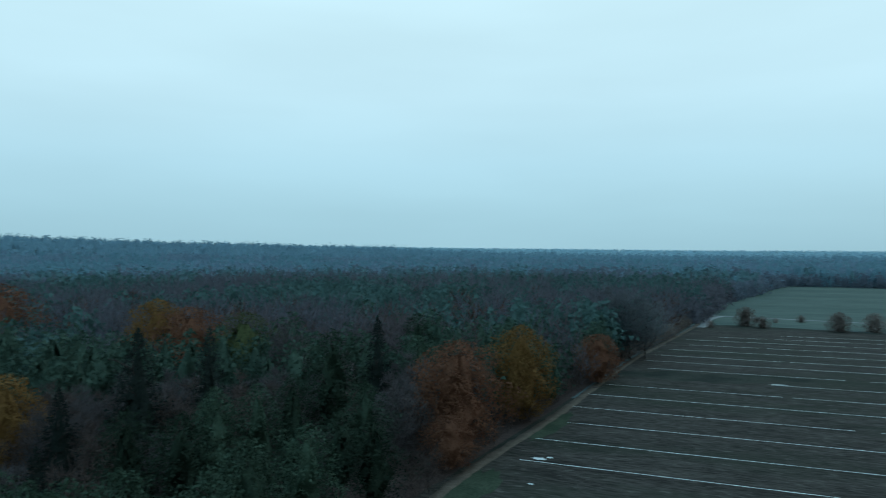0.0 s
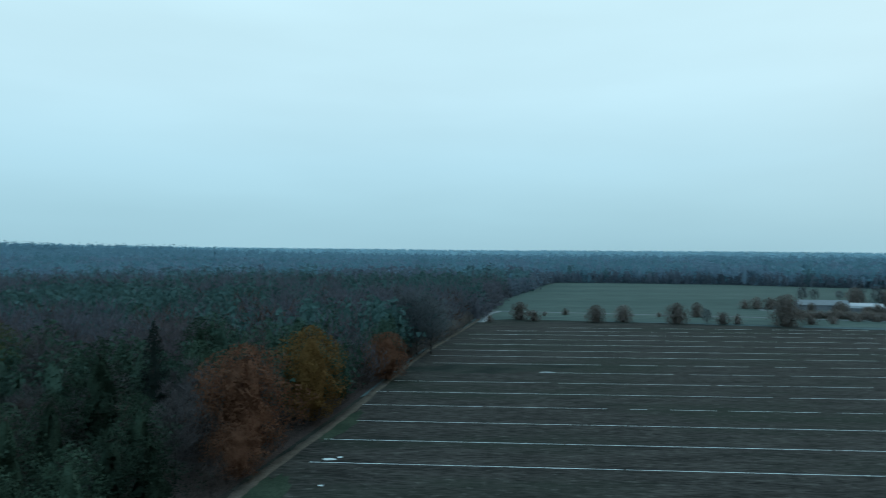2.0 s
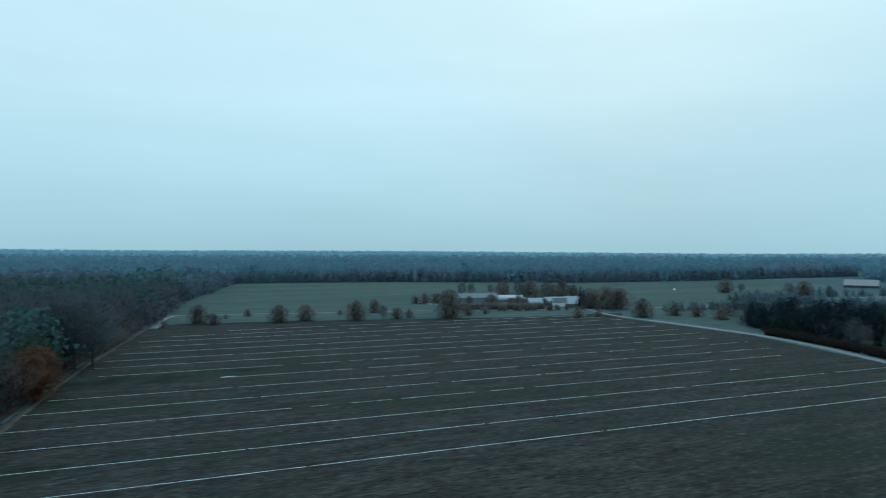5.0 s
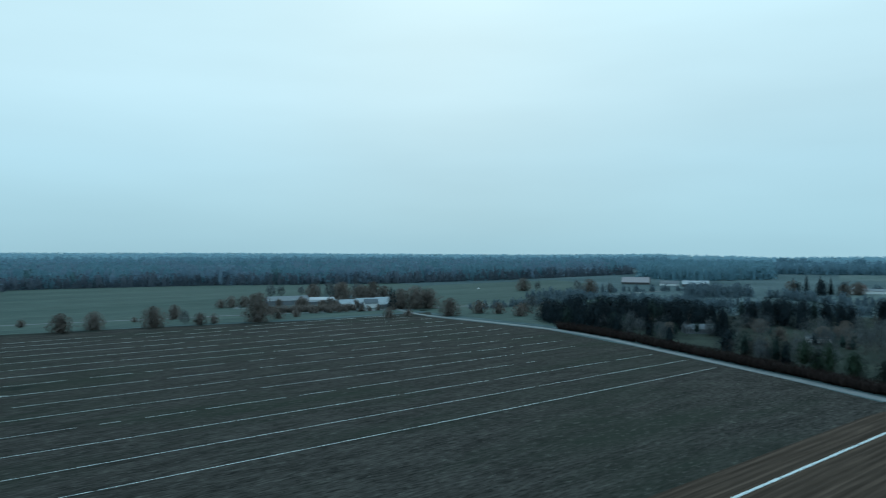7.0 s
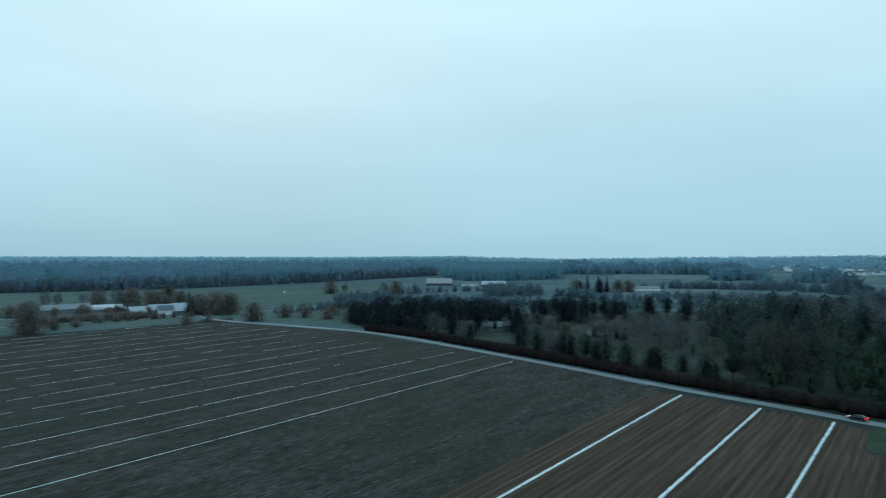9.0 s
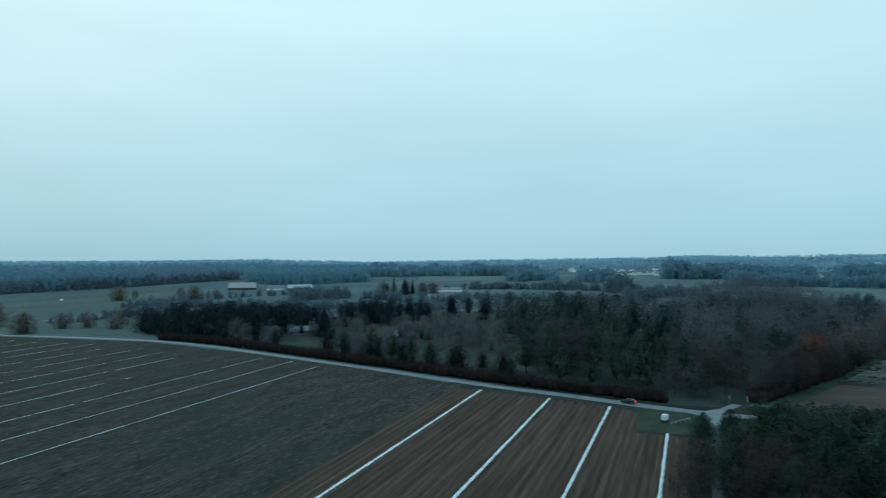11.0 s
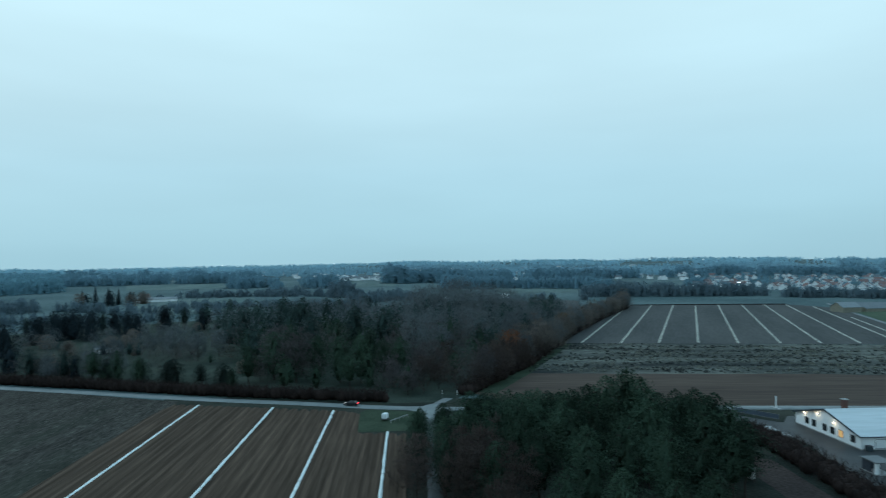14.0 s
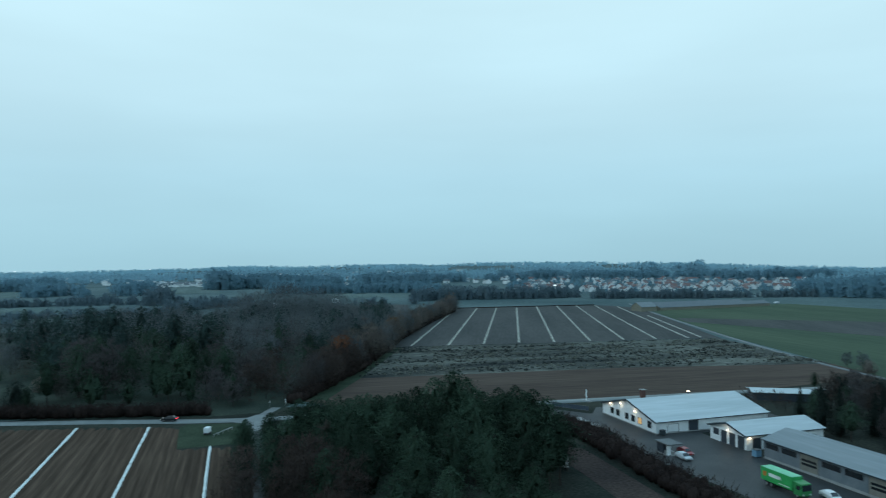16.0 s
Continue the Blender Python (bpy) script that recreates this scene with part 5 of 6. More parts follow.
row_of([("spruce", 70, -186, 12.5), ("spruce", 64, -192, 11), ("spruce", 86, -201, 8.5), ("bare", 72, -198, 9), ("bare", 73, -214, 9), ("bush", 97, -199, 5.6), ("bush", 95, -206, 5), ("bush", 91, -203, 4.6), ("bush", 103, -202, 5), ("bare", 58, -184, 9), ("bare", 112, -306, 6), ("bush", 101, -297, 5), ("bare", 60, -210, 9), ("spruce", 55, -178, 11), ("bare", 104, -300, 7)], 1370)


# rusty leafless trees at the edge of the pine copse
row_of([("brown", 115, -60, 12.5), ("brown", 119, -64, 12.0), ("brown", 110, -57, 11.0), ("brown", 106, -62, 11.5)], 1680)


# ---- hedges ----
def hedge(pts, width, height, material, label, seed, dens=48.0):
    """A long hedge of upright twigs over knobbly clumps along a line."""
    nr = np.random.default_rng(seed)
    L = smooth_line(pts, 10)
    lobes, P = [], []
    total = 0.0
    for p, q in zip(L[:-1], L[1:]):
        d = (q - p)
        total += d.length
        r = min(width * 0.4, 1.5)
        m = max(1, int(d.length * width / r ** 2 * 0.8))
        for k in range(m):
            c = p + d * (k + nr.uniform(0, 1)) / m
            o = nr.uniform(-0.5, 0.5) * (width - 1.6 * r)
            n = Vector((-d.y, d.x)).normalized()
            h = height * nr.uniform(0.75, 1.0)
            lobes.append((c.x + n.x * o, c.y + n.y * o, h * 0.40, r, h * 0.58 / r))
        m2 = int(d.length * dens)
        for k in range(m2):
            c = p + d * nr.uniform(0, 1)
            n = Vector((-d.y, d.x)).normalized()
            o = nr.uniform(-0.5, 0.5) * width
            P.append((c.x + n.x * o, c.y + n.y * o, height * nr.uniform(0.15, 0.8)))
    V, F, _ = clumps(lobes, nr, 0.8, 0.1)
    P = np.array(P)
    D = nr.normal(size=P.shape) * 0.5
    D[:, 2] = nr.uniform(0.5, 1.2, len(P))
    S = np.cross(D, nr.normal(size=P.shape))
    S /= np.linalg.norm(S, axis=1, keepdims=True)
    V2 = np.stack([P - S * (0.06 + height * 0.006), P + S * (0.06 + height * 0.006), P + D * height * 0.34], 1).reshape(-1, 3)
    ob = raw("hedge", np.concatenate([V, V2]), np.concatenate([F, np.arange(len(V2)).reshape(-1, 3) + len(V)]), material, smooth=len(F))
    return tagged(ob, label, "hedge", "", "stuff")


hedge([(368.5, 139.5), (347, 105), (323, 75), (275, 18.5), (240, -22), (220, -48), (201, -74)], 4.4, 4.4, M["twig_red"], "long dark leafless hedge along the road", 1)
hedge([(126, -141), (112, -138), (95, -129.5), (78, -122), (60, -114), (44, -108)], 8.5, 3.8, M["twig_red"], "thick dark brown hedge before the yard", 2)
hedge([(199, -100), (220, -125), (242, -151), (284, -192), (326, -234), (400, -314), (466, -391)], 7.0, 4.2, M["twig_red"], "dense dark undergrowth of the tree row", 4, 40.0)
hedge([(352, 354), (378, 335), (406, 313)], 5.0, 5.5, M["far_brown"], "brown leafless hedge before the farmstead", 5)
hedge([(500, -404), (470, -470), (430, -546)], 2.0, 1.0, M["twig_red"], "low dark weeds at the end of the striped field", 7)


def tree_line(pts, width, lo, hi, label, seed, gap=3.2):
    """A ragged line of far leafless trees as one thing."""
    rng = random.Random(seed)
    L = smooth_line(pts, 10)
    P = []
    for p, q in zip(L[:-1], L[1:]):
        for k in range(max(1, int((q - p).length / gap))):
            c = p.lerp(q, rng.random())
            x, y = c.x + rng.uniform(-0.5, 0.5) * width, c.y + rng.uniform(-0.5, 0.5) * width
            P.append((x, y, float(land(x, y)), rng.uniform(lo, hi)))
    woodland("tree_line", P, "fuzz", 70, 0.085, M["near_belt"], label, seed, 5)


tree_line([(455, 240), (500, 220), (560, 205), (620, 190)], 6.0, 3, 7.5, "leafless scrub beside the meadow road", 304, 1.8)
tree_line([(600, 250), (590, 160), (565, 70), (545, -20)], 26.0, 4, 9, "scrub and leafless trees on the far meadow", 313, 1.3)
tree_line([(505, 190), (512, 130), (520, 70)], 20.0, 4, 8, "scrub and leafless trees on the far meadow", 314, 1.5)
tree_line([(690, -30), (650, -110), (590, -190)], 26.0, 4, 9, "scrub and leafless trees on the far meadow", 315, 1.4)
tree_line([(640, 260), (700, 215), (760, 150), (820, 90)], 9.0, 3, 9, "leafless trees in front of the far barns", 305)
tree_line([(880, -60), (820, -180), (760, -300)], 10.0, 5, 11, "leafless trees across the far meadows", 311)
tree_line([(700, 60), (640, 0), (590, -80)], 10.0, 5, 11, "leafless trees behind the garden", 312)


# ---- dead weeds on the fallow strip ----
FALLOW = [(231, -137), (294, -204), (200, -362), (136, -320), (122, -311), (173, -238)]


def tufts(name, material, label, n, seed, lo, hi):
    """Low dead weeds in drifts along the strip."""
    rng, nr = random.Random(seed), np.random.default_rng(seed)
    lobes = []
    while len(lobes) < n:
        x, y = rng.uniform(115, 300), rng.uniform(-365, -130)
        along, cross = x * 0.455 + y * 0.89, x * 0.89 - y * 0.455
        v = noise.noise(Vector((along / 34, cross / 8, seed))) + 0.4 * noise.noise(Vector((along / 9, cross / 3, seed)))
        if not inside(x, y, FALLOW) or v < 0.10 + rng.uniform(-0.28, 0.16):
            continue
        r = rng.uniform(lo, hi)
        lobes.append((x, y, 0.1 + r * 0.25, r, rng.uniform(0.3, 0.6)))
    V, F, _ = clumps(lobes, nr, 0.5, 0.3)
    V2, F2, _ = lobed(lobes, n * 9, 0.30, nr, 0.8)
    tagged(raw(name, np.concatenate([V, V2]), np.concatenate([F, F2 + len(V)]), material), label, "weeds", "", "stuff")


tufts("dark_weeds", M["dark_weed"], "dark withered weeds in drifts", 2000, 3, 0.35, 1.0)
tufts("pale_weeds", M["pale_weed"], "pale dead grass in drifts", 2000, 8, 0.35, 1.0)

# ---- vehicles ----
def paint(name, c, rough=0.35):
    return plain(name, c, rough, 0.0, 0.5)


MAT_GLASS = plain("dark_glass", (0.015, 0.02, 0.025), 0.12, 0.0, 0.6)
MAT_TYRE = plain("black_rubber", (0.02, 0.02, 0.02), 0.9)
MAT_RIM = plain("wheel_metal", (0.35, 0.36, 0.37), 0.4, 0.8)
MAT_RED = plain("red_lamp_glow", (1.0, 0.03, 0.05), 0.4, glow=5.0)
MAT_HEAD = plain("head_lamp_glow", (0.95, 0.97, 1.0), 0.3, glow=1.2)
MAT_HEAD_OFF = plain("clear_lamp", (0.6, 0.62, 0.64), 0.2)
MAT_TAIL_OFF = plain("red_lamp", (0.25, 0.02, 0.02), 0.3)


def disc(x, y, z, r, w, n=16):
    bm = bmesh.new()
    g = bmesh.ops.create_cone(bm, cap_ends=True, segments=n, radius1=r, radius2=r, depth=w)
    bmesh.ops.rotate(bm, verts=g["verts"], cent=(0, 0, 0), matrix=Matrix.Rotation(math.pi / 2, 3, "X"))
    bmesh.ops.translate(bm, verts=g["verts"], vec=(x, y, z))
    return bm


def wheels(e, xs, half, r):
    for x in xs:
        for s in (-1, 1):
            w = part("wheel", disc(x, s * half, r, r, 0.22), MAT_TYRE, e)
            part("rim", disc(x, s * (half + 0.1), r, r * 0.62, 0.06), MAT_RIM, w)


def car(name, label, m, material, lit=False, van=False):
    e = thing(name, label, "van" if van else "car", "", m)
    hs = 0.88
    if van:
        lower = [(-2.4, 0.3), (2.4, 0.3), (2.45, 0.85), (1.75, 1.0), (1.25, 1.85), (-2.4, 1.9)]
        glass = [(1.0, 1.1), (1.62, 1.06), (1.2, 1.7), (-0.2, 1.7), (-0.2, 1.1)]
    else:
        lower = [(-2.2, 0.28), (2.15, 0.28), (2.25, 0.7), (1.25, 0.92), (0.5, 1.42), (-1.15, 1.46), (-1.95, 1.02), (-2.25, 0.95)]
        glass = [(1.02, 0.95), (0.45, 1.36), (-1.1, 1.39), (-1.7, 1.02)]
    bm = prism(lower, "y", -hs, hs)
    for v in bm.verts:
        if v.co.z > 1.1:
            v.co.y *= 0.80
    bmesh.ops.bevel(bm, geom=list(bm.edges), offset=0.06, segments=2, affect="EDGES")
    part("body", bm, material, e)
    bm = prism(glass, "y", -hs * 0.97, hs * 0.97)
    for v in bm.verts:
        if v.co.z > 1.1:
            v.co.y *= 0.85
    part("side_windows", bm, MAT_GLASS, e)
    if not van:
        bm = bmesh.new()
        for a, b in (((1.28, 0.94), (0.56, 1.40)), ((-1.98, 1.04), (-1.22, 1.44))):
            vs = [bm.verts.new(p) for p in ((a[0], -0.72, a[1]), (a[0], 0.72, a[1]), (b[0], 0.62, b[1]), (b[0], -0.62, b[1]))]
            fc = bm.faces.new(vs)
            g = bmesh.ops.extrude_face_region(bm, geom=[fc])
            bmesh.ops.translate(bm, verts=[v for v in g["geom"] if isinstance(v, bmesh.types.BMVert)], vec=(0.03 if a[0] > 0 else -0.03, 0, 0.03))
        part("windscreens", bm, MAT_GLASS, e)
    wheels(e, (-1.4, 1.35), 0.80, 0.32)
    for s in (-1, 1):
        part("headlight", boxed(2.12, s * 0.66 - 0.17, 0.58, 2.27, s * 0.66 + 0.17, 0.76, 0.03), MAT_HEAD if lit else MAT_HEAD_OFF, e)
        part("taillight", boxed(-2.3, s * 0.66 - 0.18, 0.74, -2.14, s * 0.66 + 0.18, 0.9, 0.03), MAT_RED if lit else MAT_TAIL_OFF, e)
    return e


def heading(x, y, dx, dy, z=0.17):
    return Matrix.LocRotScale((x, y, z), Euler((0, 0, math.atan2(dy, dx))), None)


car("car", "black car with glowing tail lights on the road", heading(200.4, -62.2, 0.62, 0.78), paint("black_car_paint", (0.012, 0.013, 0.016)), lit=True)
car("car", "white car driving past on the cross road", heading(341, 352, 0.8, -0.6), paint("white_car_paint", (0.7, 0.72, 0.73)))
car("car", "black car driving past on the cross road", heading(382, 322, -0.8, 0.6), paint("black_car_paint_dull", (0.02, 0.02, 0.022)))
car("delivery_van", "white van on the far road", heading(684, 353, -0.95, -0.3, 0.1), paint("white_van_paint", (0.72, 0.74, 0.75)), van=True)
car("car", "dark car with bright headlights on the meadow road", heading(489, 247.6, -0.93, 0.35), paint("grey_car_paint", (0.04, 0.045, 0.05)), lit=True)

# ---- workshops and yard ----
YARD = Matrix.LocRotScale((101.1, -152.8, 0), Euler((0, 0, radians(-22.0))), None)


def yard(x, y, z=0.0, turn=0.0):
    return YARD @ pose(x, y, z, 0, 0, turn)


def yard_xy(pts):
    return [tuple((YARD @ Vector((x, y, 0)))[:2]) for x, y in pts]


sheet("yard", yard_xy([(32, 8), (27, 4), (27, -3), (0, 0), (0, -12), (-75, -9), (-75, 9), (-40, 11.5), (-16, 14), (6, 9), (24, 9.5), (33, 18), (40, 14)]), 0.09, M["yard"], "dark asphalt yard before the workshops", "yard")
sheet("yard_back", yard_xy([(27, 3), (34, -2), (34, -45), (-2, -45), (-2, 3)]), 0.06, M["yard"], "paved strip round the workshop", "yard")

MAT_WHITE = mat("white_render", (0.62, 0.66, 0.68), (0.72, 0.75, 0.76), 0.8, 0.4, 4.0, 0.06)
MAT_GREYWALL = mat("blue_grey_render", (0.13, 0.155, 0.175), (0.17, 0.19, 0.21), 0.8, 0.4, 4.0, 0.08)
MAT_ROOF_A = mat("pale_metal_roof", (0.37, 0.42, 0.44), (0.44, 0.49, 0.51), 0.5, 0.25, 1.2, 0.07, (1, 10, 1), ROW)
MAT_ROOF_C = mat("grey_metal_roof", (0.17, 0.20, 0.215), (0.22, 0.25, 0.265), 0.5, 0.25, 1.2, 0.08, (10, 1, 1), ROW)
MAT_TRIM = plain("dark_trim", (0.03, 0.045, 0.055), 0.5)
MAT_FRAME = plain("window_frame_grey", (0.10, 0.11, 0.12), 0.5)
MAT_DOOR = plain("dark_blue_door", (0.035, 0.045, 0.06), 0.5)
MAT_BEIGE = plain("beige_roller_door", (0.20, 0.19, 0.165), 0.6)
MAT_WARM = plain("warm_lit_pane", (1.0, 0.55, 0.2), 0.4, glow=0.35)
MAT_LAMP = plain("lamp_glow", (1.0, 0.82, 0.6), 0.4, glow=3.0)
MAT_BRICK = plain("red_brick_chimney", (0.10, 0.045, 0.035), 0.85)
MAT_CONC = plain("grey_concrete", (0.30, 0.31, 0.31), 0.85)
MAT_GREYROOF = plain("grey_flat_roof", (0.12, 0.13, 0.135), 0.8)


def chevron(w, eave, ridge, over, thick=0.18):
    k = (ridge - eave) / (w / 2)
    lo = eave - over * k
    return [(-over, lo), (w / 2, ridge), (w + over, lo), (w + over, lo + thick), (w / 2, ridge + thick), (-over, lo + thick)]


def gable_house(name, label, category, m, w, l, eave, ridge, wall, roof, over=0.5, group="", trim=None):
    """A house over x 0..w, y -l..0 whose ridge runs along y."""
    e = thing(name, label, category, group, m)
    part("wall", prism([(0, -0.3), (w, -0.3), (w, eave), (w / 2, ridge - 0.02), (0, eave)], "y", -l, 0), wall, e)
    part("roof", prism([(x, z + 0.03) for x, z in chevron(w, eave, ridge, over)], "y", -l - over, over), roof, e)
    if trim:
        k = (ridge - eave) / (w / 2)
        lo = eave - over * k
        part("verge_board", prism([(-over, lo - 0.2), (w / 2, ridge - 0.2), (w + over, lo - 0.2), (w + over, lo + 0.24), (w / 2, ridge + 0.24), (-over, lo + 0.24)], "y", over + 0.01, over + 0.08), trim, e)
        part("gutter", boxed(-over - 0.16, -l - over, lo + 0.02, -over - 0.01, over, lo + 0.22, 0.03), trim, e)
        part("gutter", boxed(w + over + 0.01, -l - over, lo + 0.02, w + over + 0.16, over, lo + 0.22, 0.03), trim, e)
    return e


def opening(e, name, x0, x1, z0, z1, y, pane, frame=None, side="y", label=""):
    """A framed pane set on a wall that faces +y (side 'y') or -x (side 'x')."""
    f = frame or MAT_FRAME
    t = 0.10

    def slab(a0, a1, b0, b1, d0, d1):
        if side == "y":
            return boxed(a0, y + d0, b0, a1, y + d1, b1)
        return boxed(y - d1, a0, b0, y - d0, a1, b1)
    w = part(name, slab(x0, x1, z0, z1, -0.12, 0.02), pane, e, label)
    for a0, a1, b0, b1 in ((x0 - t, x0, z0 - t, z1 + t), (x1, x1 + t, z0 - t, z1 + t), (x0, x1, z0 - t, z0), (x0, x1, z1, z1 + t)):
        part("frame", slab(a0, a1, b0, b1, -0.1, 0.06), f, w)
    return w


def wall_lamp(x, y, z, m, power=35.0):
    e = thing("wall_lamp", "small lit wall lamp with a warm glow", "lamp", "wall lamps", m @ pose(x, y, z))
    part("bracket", boxed(-0.08, -0.02, -0.1, 0.08, 0.12, 0.1, 0.02), MAT_TRIM, e)
    bm = bmesh.new()
    bmesh.ops.create_uvsphere(bm, u_segments=10, v_segments=6, radius=0.2)
    bmesh.ops.translate(bm, verts=bm.verts, vec=(0, 0.3, 0.0))
    part("globe", bm, MAT_LAMP, e)
    lamp = new("wall_lamp_light", bpy.data.lights.new("wall_lamp_light", "POINT"))
    lamp.data.energy, lamp.data.color, lamp.data.shadow_soft_size = power, (1.0, 0.78, 0.52), 0.2
    lamp.matrix_world = m @ pose(x, y + 0.75, z - 0.25)
    return e


hall = gable_house("workshop_hall", "large white hall with a pale metal roof", "building", yard(0, 0), 26.4, 35.0, 3.2, 6.5, MAT_WHITE, MAT_ROOF_A, 0.5, trim=MAT_TRIM)
for i, (x, pane) in enumerate(((3.0, MAT_GLASS), (7.4, MAT_WARM), (10.6, MAT_GLASS), (13.7, MAT_GLASS), (18.2, MAT_GLASS), (21.2, MAT_GLASS))):
    opening(hall, "window", x - 0.8, x + 0.8, 1.2, 2.75, 0.0, pane, label="warmly lit window" if pane == MAT_WARM else "")
opening(hall, "door", -12.6, -9.8, 0.1, 2.8, 0.0, MAT_DOOR, side="x")
opening(hall, "panel", -6.6, -3.4, 0.5, 2.4, 0.0, MAT_WHITE, side="x")
for x, z in ((9.6, 4.1), (16.4, 4.9), (22.0, 3.9)):
    wall_lamp(x, 0.0, z, yard(0, 0))
part("base_course", boxed(-0.03, -35.02, -0.2, 26.43, 0.03, 0.35), MAT_CONC, hall)

ch = thing("chimney", "square red brick chimney on the hall roof", "chimney", "", yard(19.5, -9, 4.5))
part("shaft", boxed(-0.6, -0.6, -0.8, 0.6, 0.6, 3.0, 0.04), MAT_BRICK, ch)
part("cap", boxed(-0.75, -0.75, 3.0, 0.75, 0.75, 3.2, 0.04), MAT_CONC, ch)
rl = thing("roof_lamp", "small warm lamp on the roof ridge", "lamp", "", yard(13.6, -20, 6.7))
part("stem", boxed(-0.05, -0.05, -0.1, 0.05, 0.05, 0.5), MAT_TRIM, rl)
part("globe", boxed(-0.28, -0.28, 0.5, 0.28, 0.28, 0.95, 0.12), MAT_LAMP, rl)

gar = gable_house("garage_block", "white garage building with four dark doors", "building", yard(-19.4, -10.9), 12.4, 23.0, 3.5, 5.2, MAT_WHITE, MAT_ROOF_A, 0.5, trim=MAT_TRIM)
for x0, x1, z0 in ((0.6, 2.6, 0.1), (3.6, 5.5, 0.1), (6.5, 8.4, 0.1), (9.3, 11.2, 1.6)):
    opening(gar, "door" if z0 < 1 else "window", x0, x1, z0, 3.0, 0.0, MAT_DOOR, MAT_GREYWALL)
opening(gar, "door", -4.2, -2.0, 0.1, 2.7, 0.0, MAT_DOOR, side="x")
for x, y_, z in ((5.9, 0.0, 3.6),):
    wall_lamp(x, y_, z, yard(-19.4, -10.9), 30)
wall_lamp(0.4, 0.0, 3.0, yard(-19.4, -10.9) @ pose(0, -1.2, 0, 0, 0, 90), 30)

# the long workshop lies across: its ridge runs along the yard
long_m = yard(-25.6, -10.4) @ pose(0, 0, 0, 0, 0, 90)
shop = gable_house("long_workshop", "long low grey workshop with a metal roof", "building", long_m @ pose(-13.5, 0, 0) @ pose(0, 48, 0), 13.5, 48.0, 4.3, 6.1, MAT_GREYWALL, MAT_ROOF_C, 0.5, trim=MAT_TRIM)
# its yard side is local x = w, facing +x
for a, b, z0, z1, pane, nm in ((0.6, 4.2, 2.6, 3.7, MAT_GLASS, "window"), (5.2, 9.2, 2.6, 3.7, MAT_GLASS, "window"), (10.2, 14.8, 0.1, 3.9, MAT_BEIGE, "roller_door"), (15.8, 20.2, 2.6, 3.7, MAT_GLASS, "window"), (21.2, 25.2, 2.6, 3.7, MAT_GLASS, "window"), (26.4, 31.0, 0.1, 3.9, MAT_BEIGE, "roller_door"), (32.0, 36.2, 2.6, 3.7, MAT_GLASS, "window"), (37.2, 41.2, 2.6, 3.7, MAT_GLASS, "window")):
    y0, y1 = -48 + a, -48 + b
    w = part(nm, boxed(13.4, y0, z0, 13.53, y1, z1), pane, shop)
    for q0, q1, r0, r1 in ((y0 - 0.1, y0, z0 - 0.1, z1 + 0.1), (y1, y1 + 0.1, z0 - 0.1, z1 + 0.1), (y0, y1, z1, z1 + 0.1)):
        part("frame", boxed(13.42, q0, r0, 13.57, q1, r1), MAT_FRAME, w)
    if nm == "roller_door":
        for h in (1.7, 2.5):
            part("slit_window", boxed(13.45, y0 + 0.4, h, 13.56, y1 - 0.4, h + 0.5), MAT_GLASS, w)
part("plinth", boxed(13.5, -47.9, -0.2, 13.54, -0.1, 0.6), MAT_CONC, shop)

gable_house("open_shed", "small flat shed with a pale roof behind the trees", "shed", Matrix.LocRotScale((110.5, -219.3, 0), Euler((0, 0, radians(-52.4))), None) @ pose(-8, 0, 0), 8.0, 17.5, 2.5, 3.1, MAT_DOOR, MAT_ROOF_A, 0.4)

kiosk = thing("shelter", "small flat-roofed shelter with a white post", "shelter", "", yard(-15.2, 7.2))
part("roof", boxed(-2.6, -2.0, 2.5, 2.6, 2.0, 2.75, 0.05), MAT_GREYROOF, kiosk)
part("back_wall", boxed(-0.2, 1.4, 0, 2.3, 1.6, 2.5), MAT_DOOR, kiosk)
part("side_wall", boxed(2.1, -1.2, 0, 2.3, 1.4, 2.5), MAT_DOOR, kiosk)
part("post", boxed(-1.9, 0.8, 0, -1.2, 1.5, 2.5, 0.03), MAT_WHITE, kiosk)
part("floor_slab", boxed(-2.4, -1.8, -0.1, 2.4, 1.8, 0.18, 0.02), MAT_CONC, kiosk)
car("car", "silver car parked beside the shelter", yard(-20.3, 7.0, 0.1, 178), paint("silver_car_paint", (0.45, 0.50, 0.53)))
car("car", "red car parked behind the shelter", yard(-17.3, 4.3, 0.1, 176), paint("red_car_paint", (0.30, 0.03, 0.035)))
car("car", "white car parked in the yard", yard(-50.9, -2.5, 0.1, 170), paint("white_paint_clean", (0.7, 0.72, 0.72)))
car("car", "pale car parked behind the hall", yard(30.5, -12, 0.1, 80), paint("pale_car_paint", (0.5, 0.53, 0.55)))
car("delivery_van", "white van parked behind the hall", yard(29.5, -5, 0.1, 88), paint("white_van_paint_clean", (0.7, 0.72, 0.73)), van=True)

# the green lorry
MAT_GREEN = plain("bright_green_lorry", (0.035, 0.36, 0.10), 0.45)
MAT_GREEN_TOP = plain("pale_green_roof", (0.16, 0.52, 0.30), 0.45)
MAT_DARKGREEN = plain("green_cab", (0.03, 0.22, 0.07), 0.4)
lorry = thing("lorry", "bright green box lorry parked in the yard", "lorry", "", yard(-44.4, 1.8, 0.09, 180))
part("cargo_box", boxed(-5.0, -1.25, 1.0, 2.9, 1.25, 3.5, 0.04), MAT_GREEN, lorry)
part("box_roof", boxed(-4.95, -1.2, 3.5, 2.85, 1.2, 3.56), MAT_GREEN_TOP, lorry, "pale green roof")
